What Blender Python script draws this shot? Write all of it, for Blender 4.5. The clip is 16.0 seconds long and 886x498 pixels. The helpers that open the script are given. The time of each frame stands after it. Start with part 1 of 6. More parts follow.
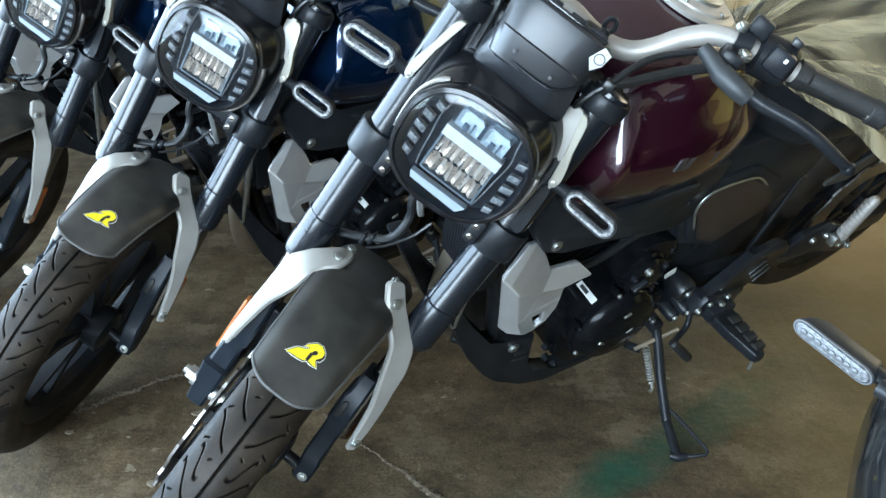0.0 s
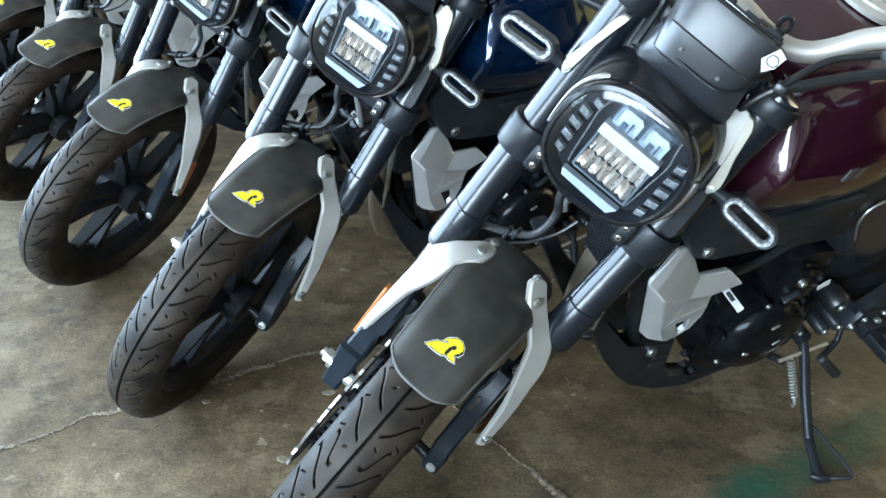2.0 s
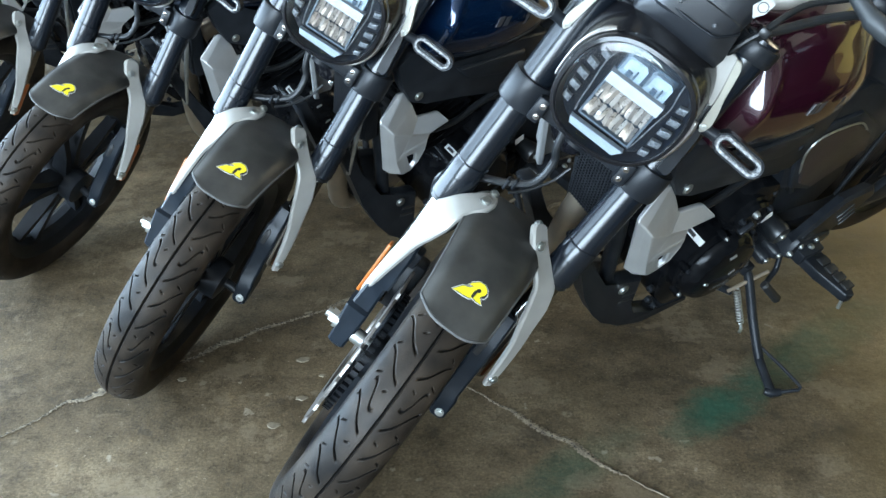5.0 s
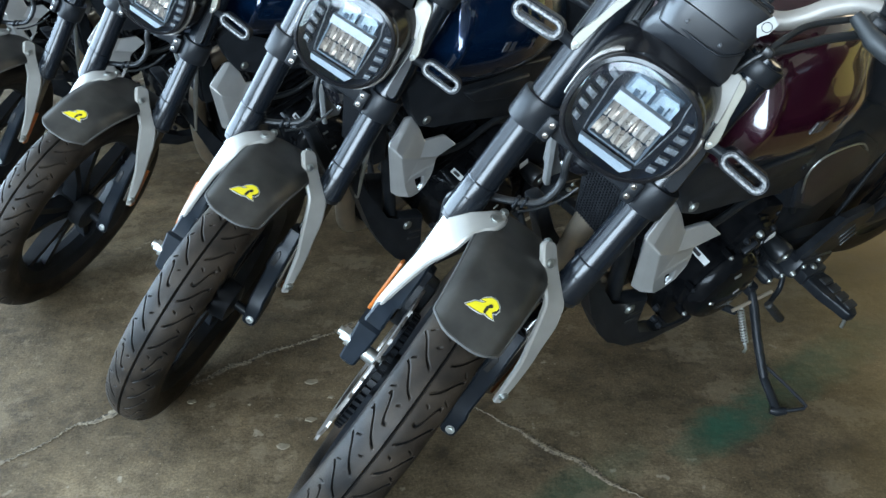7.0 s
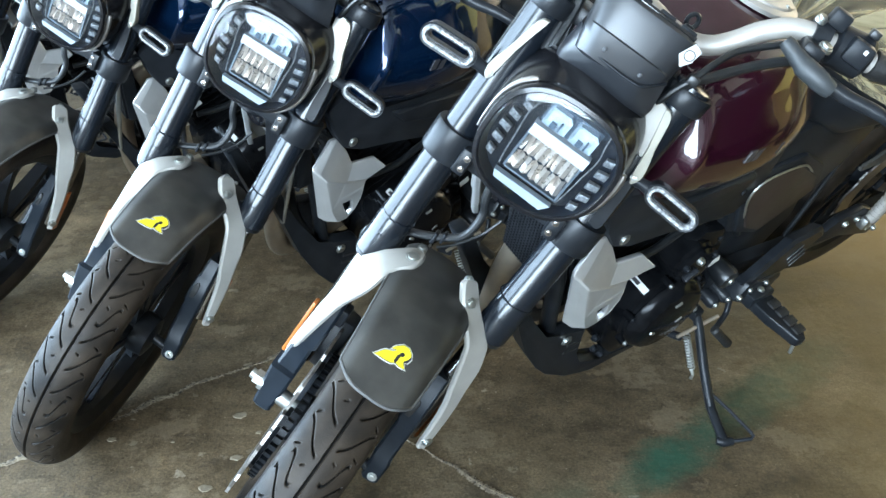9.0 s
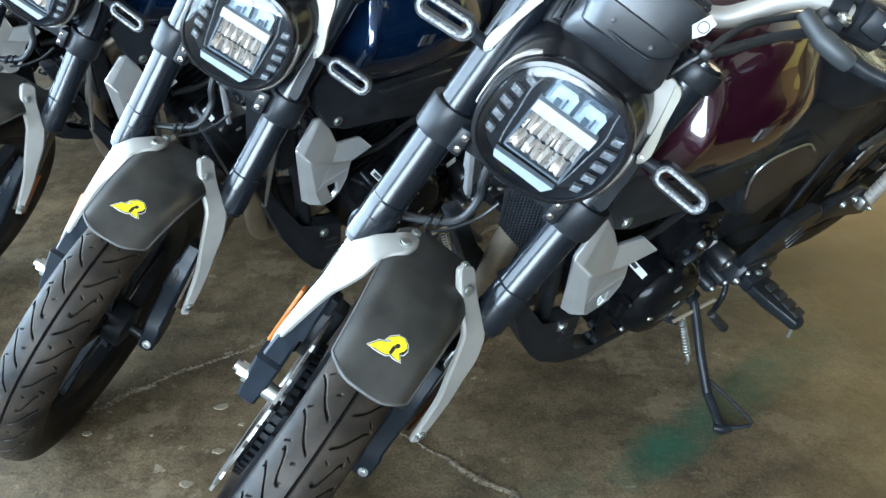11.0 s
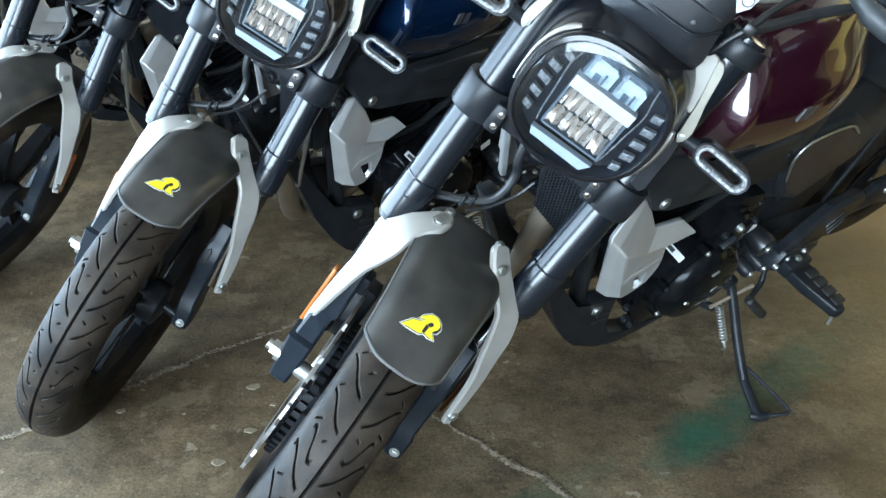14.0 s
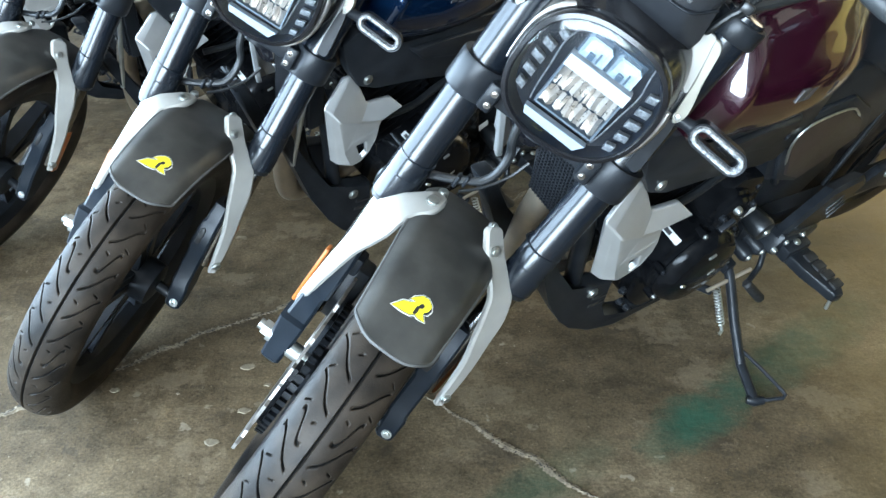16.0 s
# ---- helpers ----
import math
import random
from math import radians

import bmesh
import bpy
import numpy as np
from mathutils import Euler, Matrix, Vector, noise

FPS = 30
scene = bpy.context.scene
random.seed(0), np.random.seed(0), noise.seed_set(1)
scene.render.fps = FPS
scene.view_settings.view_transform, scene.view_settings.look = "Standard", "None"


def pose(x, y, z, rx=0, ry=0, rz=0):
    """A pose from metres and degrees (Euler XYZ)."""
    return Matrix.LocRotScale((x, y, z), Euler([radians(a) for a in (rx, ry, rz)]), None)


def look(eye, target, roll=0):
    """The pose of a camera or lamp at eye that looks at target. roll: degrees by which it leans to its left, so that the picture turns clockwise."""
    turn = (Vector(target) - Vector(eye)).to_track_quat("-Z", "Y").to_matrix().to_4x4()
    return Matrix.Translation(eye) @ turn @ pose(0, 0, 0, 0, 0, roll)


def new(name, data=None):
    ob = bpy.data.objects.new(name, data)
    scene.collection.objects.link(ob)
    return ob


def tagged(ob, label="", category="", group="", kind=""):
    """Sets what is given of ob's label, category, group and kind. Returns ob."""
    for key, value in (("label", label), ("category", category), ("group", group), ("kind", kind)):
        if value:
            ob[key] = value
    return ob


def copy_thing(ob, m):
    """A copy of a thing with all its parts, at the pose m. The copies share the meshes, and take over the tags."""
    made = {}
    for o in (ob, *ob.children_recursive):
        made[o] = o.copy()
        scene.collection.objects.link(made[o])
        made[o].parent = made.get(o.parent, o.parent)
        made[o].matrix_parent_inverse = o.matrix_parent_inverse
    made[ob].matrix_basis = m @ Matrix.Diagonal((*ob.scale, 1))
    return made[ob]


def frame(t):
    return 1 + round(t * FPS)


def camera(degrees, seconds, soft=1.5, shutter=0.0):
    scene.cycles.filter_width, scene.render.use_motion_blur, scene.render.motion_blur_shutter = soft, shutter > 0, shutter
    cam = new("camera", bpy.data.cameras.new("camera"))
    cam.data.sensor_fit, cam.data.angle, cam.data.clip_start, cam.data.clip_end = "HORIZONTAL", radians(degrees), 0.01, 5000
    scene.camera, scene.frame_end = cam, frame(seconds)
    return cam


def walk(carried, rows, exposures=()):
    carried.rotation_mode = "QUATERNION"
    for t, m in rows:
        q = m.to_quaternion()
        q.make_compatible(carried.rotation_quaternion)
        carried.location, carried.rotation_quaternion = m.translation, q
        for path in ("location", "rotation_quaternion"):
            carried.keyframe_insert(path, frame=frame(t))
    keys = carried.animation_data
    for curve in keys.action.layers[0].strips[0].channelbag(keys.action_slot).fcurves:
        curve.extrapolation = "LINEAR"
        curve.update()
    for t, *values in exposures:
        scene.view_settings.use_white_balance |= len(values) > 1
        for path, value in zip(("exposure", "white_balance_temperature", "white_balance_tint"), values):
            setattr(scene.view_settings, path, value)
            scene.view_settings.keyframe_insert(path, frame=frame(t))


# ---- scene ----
cam = camera(49.0, 16.0)
PATH = [
    (0, (0.293, -0.888, 1.088), (0.325, 0.917, 0.229), -1.2),
    (0.5, (0.317, -0.866, 1.082), (0.22, 0.932, 0.212), -1.3),
    (1, (0.334, -0.848, 1.075), (0.197, 0.946, 0.203), -1.5),
    (1.5, (0.324, -0.85, 1.077), (0.152, 0.941, 0.203), -1.6),
    (2, (0.266, -0.861, 1.093), (0.045, 0.919, 0.208), -1.5),
    (2.5, (0.196, -0.868, 1.108), (0.047, 0.901, 0.186), -1.2),
    (3, (0.145, -0.888, 1.098), (0.168, 0.883, 0.168), -1.3),
    (3.5, (0.118, -0.907, 1.1), (0.169, 0.862, 0.17), -1.5),
    (4, (0.098, -0.944, 1.098), (0.154, 0.827, 0.171), -1.6),
    (4.2, (0.096, -0.942, 1.102), (0.14, 0.824, 0.165), -1.7),
    (6.5, (0.057, -0.979, 1.094), (0.122, 0.812, 0.206), -1.9),
    (7, (0.062, -0.98, 1.093), (0.12, 0.82, 0.222), -1.9),
    (7.5, (0.084, -0.968, 1.095), (0.132, 0.835, 0.231), -2.0),
    (8, (0.101, -0.967, 1.1), (0.155, 0.834, 0.233), -2.0),
    (8.5, (0.123, -0.945, 1.101), (0.199, 0.851, 0.225), -1.9),
    (9, (0.151, -0.878, 1.105), (0.256, 0.913, 0.222), -1.9),
    (9.2, (0.151, -0.855, 1.1), (0.277, 0.933, 0.212), -1.8),
    (11.3, (0.124, -0.816, 1.071), (0.28, 0.954, 0.151), -1.5),
    (11.5, (0.121, -0.823, 1.064), (0.27, 0.951, 0.151), -1.5),
    (12, (0.109, -0.806, 1.065), (0.242, 0.962, 0.14), -1.6),
    (12.5, (0.1, -0.804, 1.065), (0.216, 0.962, 0.133), -1.6),
    (13, (0.107, -0.807, 1.068), (0.211, 0.959, 0.136), -1.8),
    (13.5, (0.114, -0.812, 1.069), (0.209, 0.953, 0.134), -1.9),
    (14, (0.126, -0.809, 1.064), (0.215, 0.955, 0.126), -1.9),
    (14.5, (0.152, -0.807, 1.065), (0.237, 0.955, 0.122), -1.9),
    (15, (0.16, -0.806, 1.064), (0.238, 0.952, 0.112), -1.8),
    (15.5, (0.155, -0.804, 1.06), (0.236, 0.95, 0.101), -1.7),
    (16, (0.139, -0.799, 1.057), (0.22, 0.947, 0.086), -1.6),
]
walk(cam, [(t, look(eye, target, roll)) for t, eye, target, roll in PATH], [(0.0, 0.71), (0.5, 0.66), (1.2, 0.72), (2.0, 0.93), (3.0, 0.86), (3.5, 0.96), (4.2, 0.98), (6.3, 0.38), (7.0, 0.44), (7.6, 0.58), (8.0, 0.80), (8.5, 1.04), (9.2, 1.12), (11.3, 0.94), (12.5, 1.10), (13.5, 0.90), (14.5, 0.95), (15.5, 1.10), (16.0, 1.31)])

# ---- light ----
scene.view_settings.exposure = 0.0
world = bpy.data.worlds.new("world")
scene.world = world
world.use_nodes = True
wn = world.node_tree
sky = wn.nodes.new("ShaderNodeTexSky")
sky.sky_type = 'NISHITA'
sky.sun_disc = False
sky.sun_elevation = radians(38)
sky.sun_rotation = radians(205)
wn.nodes["Background"].inputs["Strength"].default_value = 0.15
wn.links.new(sky.outputs[0], wn.nodes["Background"].inputs["Color"])


def area_lamp(name, eye, target, w, h, power, colour):
    data = bpy.data.lights.new(name, 'AREA')
    data.shape, data.size, data.size_y, data.energy, data.color = 'RECTANGLE', w, h, power, colour
    ob = new(name, data)
    ob.matrix_world = look(eye, target)
    return ob

area_lamp("daylight_west", (-6.9, 1.9, 2.05), (0, 1.9, 0.9), 11.0, 3.9, 1620, (0.605, 0.83, 1.06))
area_lamp("daylight_south", (-3.65, -6.9, 2.25), (-1.2, 0, 0.7), 5.7, 3.0, 1020, (0.645, 0.84, 1.03))
# unseen warm fill before the closed east wall, added to brighten that side
area_lamp("warm_fill_east", (6.9, 3.4, 2.3), (1.0, 1.0, 0.2), 4.6, 2.6, 140, (1.0, 0.84, 0.58))


# ---- materials ----
def mat(name, base, rough=0.5, metal=0.0, vary=0.25, scale=30.0, bump=0.0, bscale=200.0, coat=0.0, second=None, spec=0.5):
    """A surface with two scales of variation in colour and roughness, and fine relief."""
    m = bpy.data.materials.new(name)
    m.use_nodes = True
    nt = m.node_tree
    b = nt.nodes["Principled BSDF"]
    tc = nt.nodes.new("ShaderNodeTexCoord")
    big = nt.nodes.new("ShaderNodeTexNoise")
    big.inputs["Scale"].default_value, big.inputs["Detail"].default_value = scale, 6
    fine = nt.nodes.new("ShaderNodeTexNoise")
    fine.inputs["Scale"].default_value, fine.inputs["Detail"].default_value = bscale, 3
    for nd in (big, fine):
        nt.links.new(tc.outputs["Object"], nd.inputs["Vector"])
    ramp = nt.nodes.new("ShaderNodeValToRGB")
    other = second or tuple(min(1.0, c * (1 + vary * 1.6) + vary * 0.012) for c in base)
    ramp.color_ramp.elements[0].position, ramp.color_ramp.elements[1].position = 0.35, 0.75
    ramp.color_ramp.elements[0].color, ramp.color_ramp.elements[1].color = (*base, 1), (*other, 1)
    nt.links.new(big.outputs["Fac"], ramp.inputs["Fac"])
    nt.links.new(ramp.outputs["Color"], b.inputs["Base Color"])
    mr = nt.nodes.new("ShaderNodeMapRange")
    mr.inputs["To Min"].default_value, mr.inputs["To Max"].default_value = max(0.02, rough * (1 - vary * 0.6)), min(1, rough * (1 + vary * 0.6))
    nt.links.new(fine.outputs["Fac"], mr.inputs["Value"])
    nt.links.new(mr.outputs["Result"], b.inputs["Roughness"])
    b.inputs["Metallic"].default_value = metal
    b.inputs["Coat Weight"].default_value = coat
    b.inputs["Coat Roughness"].default_value = 0.03
    b.inputs["Specular IOR Level"].default_value = spec
    if bump:
        bp = nt.nodes.new("ShaderNodeBump")
        bp.inputs["Strength"].default_value, bp.inputs["Distance"].default_value = bump, 0.002
        nt.links.new(fine.outputs["Fac"], bp.inputs["Height"])
        nt.links.new(bp.outputs["Normal"], b.inputs["Normal"])
    return m


# near-black for tread groove faces: the shade in the cuts, put into the colour
GROOVE_SHADE = mat("groove_shade", (0.004, 0.0038, 0.0036), 0.6, 0, 0.3, 60, spec=0.2)
BUCKET = mat("lamp_black", (0.005, 0.005, 0.006), 0.20, 0, 0.3, 14, 0, 60, coat=0.08, spec=0.32)
RUBBER = mat("tyre_rubber", (0.0048, 0.0040, 0.0036), 0.50, 0, 0.6, 17, 0.16, 500, second=(0.042, 0.0315, 0.0228), spec=0.18)
FENDER = mat("fender_plastic", (0.022, 0.0214, 0.0192), 0.45, 0, 0.4, 20, 0.10, 900, second=(0.054, 0.051, 0.045), spec=0.4)
PLASTIC = mat("black_plastic", (0.0085, 0.0098, 0.0118), 0.36, 0, 0.35, 25, 0.08, 700, spec=0.14)
GLOSS = mat("gloss_black", (0.004, 0.004, 0.005), 0.08, 0, 0.2, 12, 0, 60, coat=0.25)
TUBE = mat("fork_black", (0.005, 0.007, 0.010), 0.21, 0.0, 0.10, 14, 0, 40, coat=0.03, spec=0.42)
CARRIER = mat("carrier_blue_black", (0.007, 0.010, 0.014), 0.32, 0.0, 0.2, 40, 0.06, 500, spec=0.20)
WELL = mat("lamp_well_black", (0.006, 0.008, 0.012), 0.30, 0, 0.3, 20, 0, 60, spec=0.25)
LIP = mat("pale_lip", (0.055, 0.054, 0.052), 0.5, 0, 0.3, 60, 0.1, 700, spec=0.4)
CAST = mat("cast_black", (0.0080, 0.0092, 0.0110), 0.32, 0.0, 0.3, 40, 0.10, 500, spec=0.20)
ENGINE = mat("engine_black", (0.0025, 0.0027, 0.0032), 0.16, 0.0, 0.3, 35, 0.03, 400, coat=0.0, spec=0.10)
SILVER = mat("silver_paint", (0.27, 0.258, 0.235), 0.36, 0.22, 0.12, 20, 0.03, 900)
SHROUD = mat("shroud_silver", (0.46, 0.46, 0.45), 0.30, 0.68, 0.12, 20, 0.03, 900)
CHROME = mat("chrome", (0.78, 0.79, 0.80), 0.10, 1.0, 0.1, 30)
POD = mat("pod_plastic", (0.011, 0.012, 0.014), 0.33, 0, 0.3, 20, 0.08, 900, spec=0.50)
STEEL = mat("zinc_steel", (0.40, 0.41, 0.39), 0.45, 1.0, 0.2, 60)
BARE = mat("handlebar_silver", (0.34, 0.318, 0.29), 0.48, 0.35, 0.1, 25)
HOSE = mat("rubber_hose", (0.006, 0.007, 0.008), 0.35, 0, 0.3, 60)
GRIP = mat("grip_rubber", (0.008, 0.008, 0.008), 0.6, 0, 0.3, 40, 0.4, 400)
BOOT = mat("lever_boot", (0.020, 0.023, 0.025), 0.5, 0, 0.25, 40, 0.1, 400)
AMBER = mat("amber_reflector", (0.32, 0.088, 0.012), 0.30, 0, 0.25, 60, 0.3, 900, coat=0.3)
LENS_WHITE = mat("clear_prism_plastic", (0.10, 0.105, 0.11), 0.25, 0.1, 0.4, 260, 0.9, 420, coat=0.4, second=(0.46, 0.46, 0.46))
RIM_GREY = mat("satin_grey_rim", (0.085, 0.087, 0.092), 0.40, 0.3, 0.15, 60)
EAR = mat("cream_silver_paint", (0.25, 0.236, 0.195), 0.40, 0.25, 0.15, 25, 0.03, 800)
SEGMENT = mat("smoked_segment", (0.055, 0.058, 0.062), 0.42, 0.1, 0.3, 300, 0.8, 600, coat=0.3, second=(0.21, 0.215, 0.22))
LED_BAR = mat("light_bar", (0.25, 0.28, 0.305), 0.42, 0.0, 0.08, 60, 0, 300, coat=0.3)
REFLECTOR = mat("reflector_chrome", (0.15, 0.18, 0.21), 0.30, 0.6, 0.2, 60)
BACKING = mat("lamp_backing", (0.050, 0.070, 0.092), 0.25, 0.2, 0.3, 60)
FACET = mat("facet_chrome", (0.44, 0.385, 0.335), 0.28, 0.7, 0.15, 60)
TAG = mat("pale_tag", (0.30, 0.30, 0.285), 0.5, 0, 0.15, 90)
DECAL = mat("grey_decal", (0.045, 0.043, 0.045), 0.35, 0.3, 0.1, 60)
SLIDER = mat("slider_steel", (0.22, 0.21, 0.20), 0.20, 1.0, 0.2, 60)
GRILLE = mat("grille_grey", (0.009, 0.010, 0.012), 0.4, 0.2, 0.2, 60)
BAR_WHITE = mat("pale_bar", (0.38, 0.39, 0.40), 0.40, 0.1, 0.1, 60, coat=0.3)
PROJECTOR = mat("projector_lens", (0.36, 0.42, 0.46), 0.25, 0.35, 0.25, 90, coat=0.4)
YELLOW = mat("sticker_yellow", (0.78, 0.66, 0.02), 0.35, 0, 0.06, 40)
INK = mat("sticker_black", (0.012, 0.012, 0.012), 0.4, 0, 0.2, 40)
PAPER = mat("white_label", (0.60, 0.60, 0.58), 0.5, 0, 0.08, 60)
RED_PAINT = mat("maroon_paint", (0.019, 0.0022, 0.0070), 0.26, 0.25, 0.15, 6, 0, 900, coat=1.0, second=(0.025, 0.003, 0.0095), spec=0.3)
BLUE_PAINT = mat("blue_paint", (0.0024, 0.014, 0.042), 0.14, 0.6, 0.15, 6, 0, 900, coat=1.0, second=(0.0028, 0.016, 0.048), spec=0.3)
DUSTY = mat("dusty_black", (0.006, 0.006, 0.007), 0.12, 0, 0.8, 45, 0.05, 120, coat=0.5, second=(0.014, 0.015, 0.014))
BROWN = mat("brown_panel", (0.022, 0.0155, 0.0135), 0.4, 0.1, 0.2, 30)
DISC = mat("brushed_disc", (0.25, 0.235, 0.22), 0.42, 1.0, 0.3, 90)
RUST = mat("exhaust_steel", (0.42, 0.36, 0.29), 0.36, 0.75, 0.5, 40, second=(0.52, 0.43, 0.32))


def glass(name):
    """A thin clear cover: see-through, with a gloss that grows at flat angles."""
    m = bpy.data.materials.new(name)
    m.use_nodes = True
    nt = m.node_tree
    clear, gloss = nt.nodes.new("ShaderNodeBsdfTransparent"), nt.nodes.new("ShaderNodeBsdfGlossy")
    clear.inputs["Color"].default_value = (0.90, 0.94, 0.97, 1)
    gloss.inputs["Roughness"].default_value = 0.06
    fres, mix = nt.nodes.new("ShaderNodeFresnel"), nt.nodes.new("ShaderNodeMixShader")
    fres.inputs["IOR"].default_value = 1.5
    nt.links.new(fres.outputs[0], mix.inputs[0])
    nt.links.new(clear.outputs[0], mix.inputs[1])
    nt.links.new(gloss.outputs[0], mix.inputs[2])
    nt.links.new(mix.outputs[0], nt.nodes["Material Output"].inputs["Surface"])
    return m


GLASS = glass("lamp_glass")


def film():
    """Clear packing film: mostly see-through, with a glossy milky skin."""
    m = bpy.data.materials.new("clear_film")
    m.use_nodes = True
    nt = m.node_tree
    b, out = nt.nodes["Principled BSDF"], nt.nodes["Material Output"]
    b.inputs["Base Color"].default_value = (0.60, 0.51, 0.32, 1)
    b.inputs["Roughness"].default_value = 0.22
    clear = nt.nodes.new("ShaderNodeBsdfTransparent")
    mix = nt.nodes.new("ShaderNodeMixShader")
    tc = nt.nodes.new("ShaderNodeTexCoord")
    sep = nt.nodes.new("ShaderNodeSeparateXYZ")
    nt.links.new(tc.outputs["Object"], sep.inputs[0])
    shift = nt.nodes.new("ShaderNodeMath")
    shift.operation = 'ADD'
    shift.inputs[1].default_value = 0.66
    nt.links.new(sep.outputs[0], shift.inputs[0])
    ang = nt.nodes.new("ShaderNodeMath")
    ang.operation = 'DIVIDE'
    nt.links.new(sep.outputs[1], ang.inputs[0])
    nt.links.new(shift.outputs[0], ang.inputs[1])
    comb = nt.nodes.new("ShaderNodeCombineXYZ")
    nt.links.new(ang.outputs[0], comb.inputs[0])
    slow = nt.nodes.new("ShaderNodeMath")
    slow.operation = 'MULTIPLY'
    slow.inputs[1].default_value = 0.35
    nt.links.new(sep.outputs[0], slow.inputs[0])
    nt.links.new(slow.outputs[0], comb.inputs[1])
    noi = nt.nodes.new("ShaderNodeTexNoise")
    noi.inputs["Scale"].default_value, noi.inputs["Detail"].default_value = 9, 7
    nt.links.new(comb.outputs[0], noi.inputs["Vector"])
    bp = nt.nodes.new("ShaderNodeBump")
    bp.inputs["Strength"].default_value, bp.inputs["Distance"].default_value = 0.9, 0.03
    nt.links.new(noi.outputs["Fac"], bp.inputs["Height"])
    nt.links.new(bp.outputs["Normal"], b.inputs["Normal"])
    rng = nt.nodes.new("ShaderNodeMapRange")
    rng.inputs["From Min"].default_value, rng.inputs["From Max"].default_value = 0.35, 0.65
    rng.inputs["To Min"].default_value, rng.inputs["To Max"].default_value = 0.03, 0.66
    nt.links.new(noi.outputs["Fac"], rng.inputs["Value"])
    nt.links.new(rng.outputs["Result"], mix.inputs["Fac"])
    nt.links.new(clear.outputs[0], mix.inputs[1])
    nt.links.new(b.outputs[0], mix.inputs[2])
    nt.links.new(mix.outputs[0], out.inputs["Surface"])
    return m


FILM = film()


def concrete():
    """Worn, oil-stained workshop concrete with pale specks and a green paint stain."""
    m = bpy.data.materials.new("workshop_concrete")
    m.use_nodes = True
    nt = m.node_tree
    b = nt.nodes["Principled BSDF"]
    geo = nt.nodes.new("ShaderNodeNewGeometry")

    def noi(scale, detail, rough=0.55):
        nd = nt.nodes.new("ShaderNodeTexNoise")
        nd.inputs["Scale"].default_value, nd.inputs["Detail"].default_value, nd.inputs["Roughness"].default_value = scale, detail, rough
        nt.links.new(geo.outputs["Position"], nd.inputs["Vector"])
        return nd

    def ramp(src, stops):
        nd = nt.nodes.new("ShaderNodeValToRGB")
        el = nd.color_ramp.elements
        while len(el) < len(stops):
            el.new(0.5)
        for e, (p, c) in zip(el, stops):
            e.position, e.color = p, (*c, 1)
        nt.links.new(src, nd.inputs["Fac"])
        return nd

    def blend(kind, fac, a, bb):
        nd = nt.nodes.new("ShaderNodeMix")
        nd.data_type, nd.blend_type = 'RGBA', kind
        for k, v in ((0, fac), (6, a), (7, bb)):
            if isinstance(v, (int, float)):
                nd.inputs[k].default_value = v
            elif isinstance(v, tuple):
                nd.inputs[k].default_value = (*v, 1)
            else:
                nt.links.new(v, nd.inputs[k])
        return nd.outputs[2]

    base = ramp(noi(2.2, 8, 0.62).outputs["Fac"], [(0.30, (0.055, 0.039, 0.022)), (0.45, (0.107, 0.078, 0.045)), (0.55, (0.145, 0.108, 0.064)), (0.68, (0.245, 0.186, 0.115))])
    mid = ramp(noi(15, 10, 0.74).outputs["Fac"], [(0.36, (0.55, 0.53, 0.50)), (0.52, (0.98, 0.98, 0.97)), (0.62, (1.15, 1.13, 1.10)), (0.74, (1.65, 1.60, 1.50))])
    col = blend('MULTIPLY', 1.0, base.outputs["Color"], mid.outputs["Color"])
    grain = ramp(noi(190, 5, 0.7).outputs["Fac"], [(0.34, (0.55, 0.55, 0.55)), (0.66, (1.35, 1.35, 1.35))])
    col = blend('MULTIPLY', 0.9, col, grain.outputs["Color"])
    # pale chips in the screed
    vor = nt.nodes.new("ShaderNodeTexVoronoi")
    vor.inputs["Scale"].default_value, vor.inputs["Randomness"].default_value = 17, 1.0
    wob = nt.nodes.new("ShaderNodeVectorMath")
    wob.operation = 'MULTIPLY_ADD'
    wob.inputs[1].default_value = (0.05, 0.05, 0.05)
    nt.links.new(noi(30, 4).outputs["Color"], wob.inputs[0])
    nt.links.new(geo.outputs["Position"], wob.inputs[2])
    nt.links.new(wob.outputs[0], vor.inputs["Vector"])
    chip = ramp(vor.outputs["Distance"], [(0.10, (1, 1, 1)), (0.14, (0, 0, 0))])
    pick = ramp(noi(4.5, 2).outputs["Fac"], [(0.50, (0, 0, 0)), (0.60, (1, 1, 1))])
    cm = nt.nodes.new("ShaderNodeMath")
    cm.operation = 'MULTIPLY'
    nt.links.new(chip.outputs["Color"], cm.inputs[0])
    nt.links.new(pick.outputs["Color"], cm.inputs[1])
    cm2 = nt.nodes.new("ShaderNodeMath")
    cm2.operation = 'MULTIPLY'
    cm2.inputs[1].default_value = 0.6
    nt.links.new(cm.outputs[0], cm2.inputs[0])
    col = blend('MIX', cm2.outputs[0], col, (0.36, 0.305, 0.225))
    # fine pale specks
    speck = ramp(noi(130, 3, 0.6).outputs["Fac"], [(0.68, (0, 0, 0)), (0.71, (0.55, 0.55, 0.55))])
    col = blend('MIX', speck.outputs["Color"], col, (0.34, 0.28, 0.20))
    # crisp worn patches and dark scuffs
    worn = ramp(noi(5.5, 12, 0.72).outputs["Fac"], [(0.555, (0, 0, 0)), (0.575, (0.45, 0.45, 0.45))])
    col = blend('MIX', worn.outputs["Color"], col, (0.205, 0.158, 0.100))
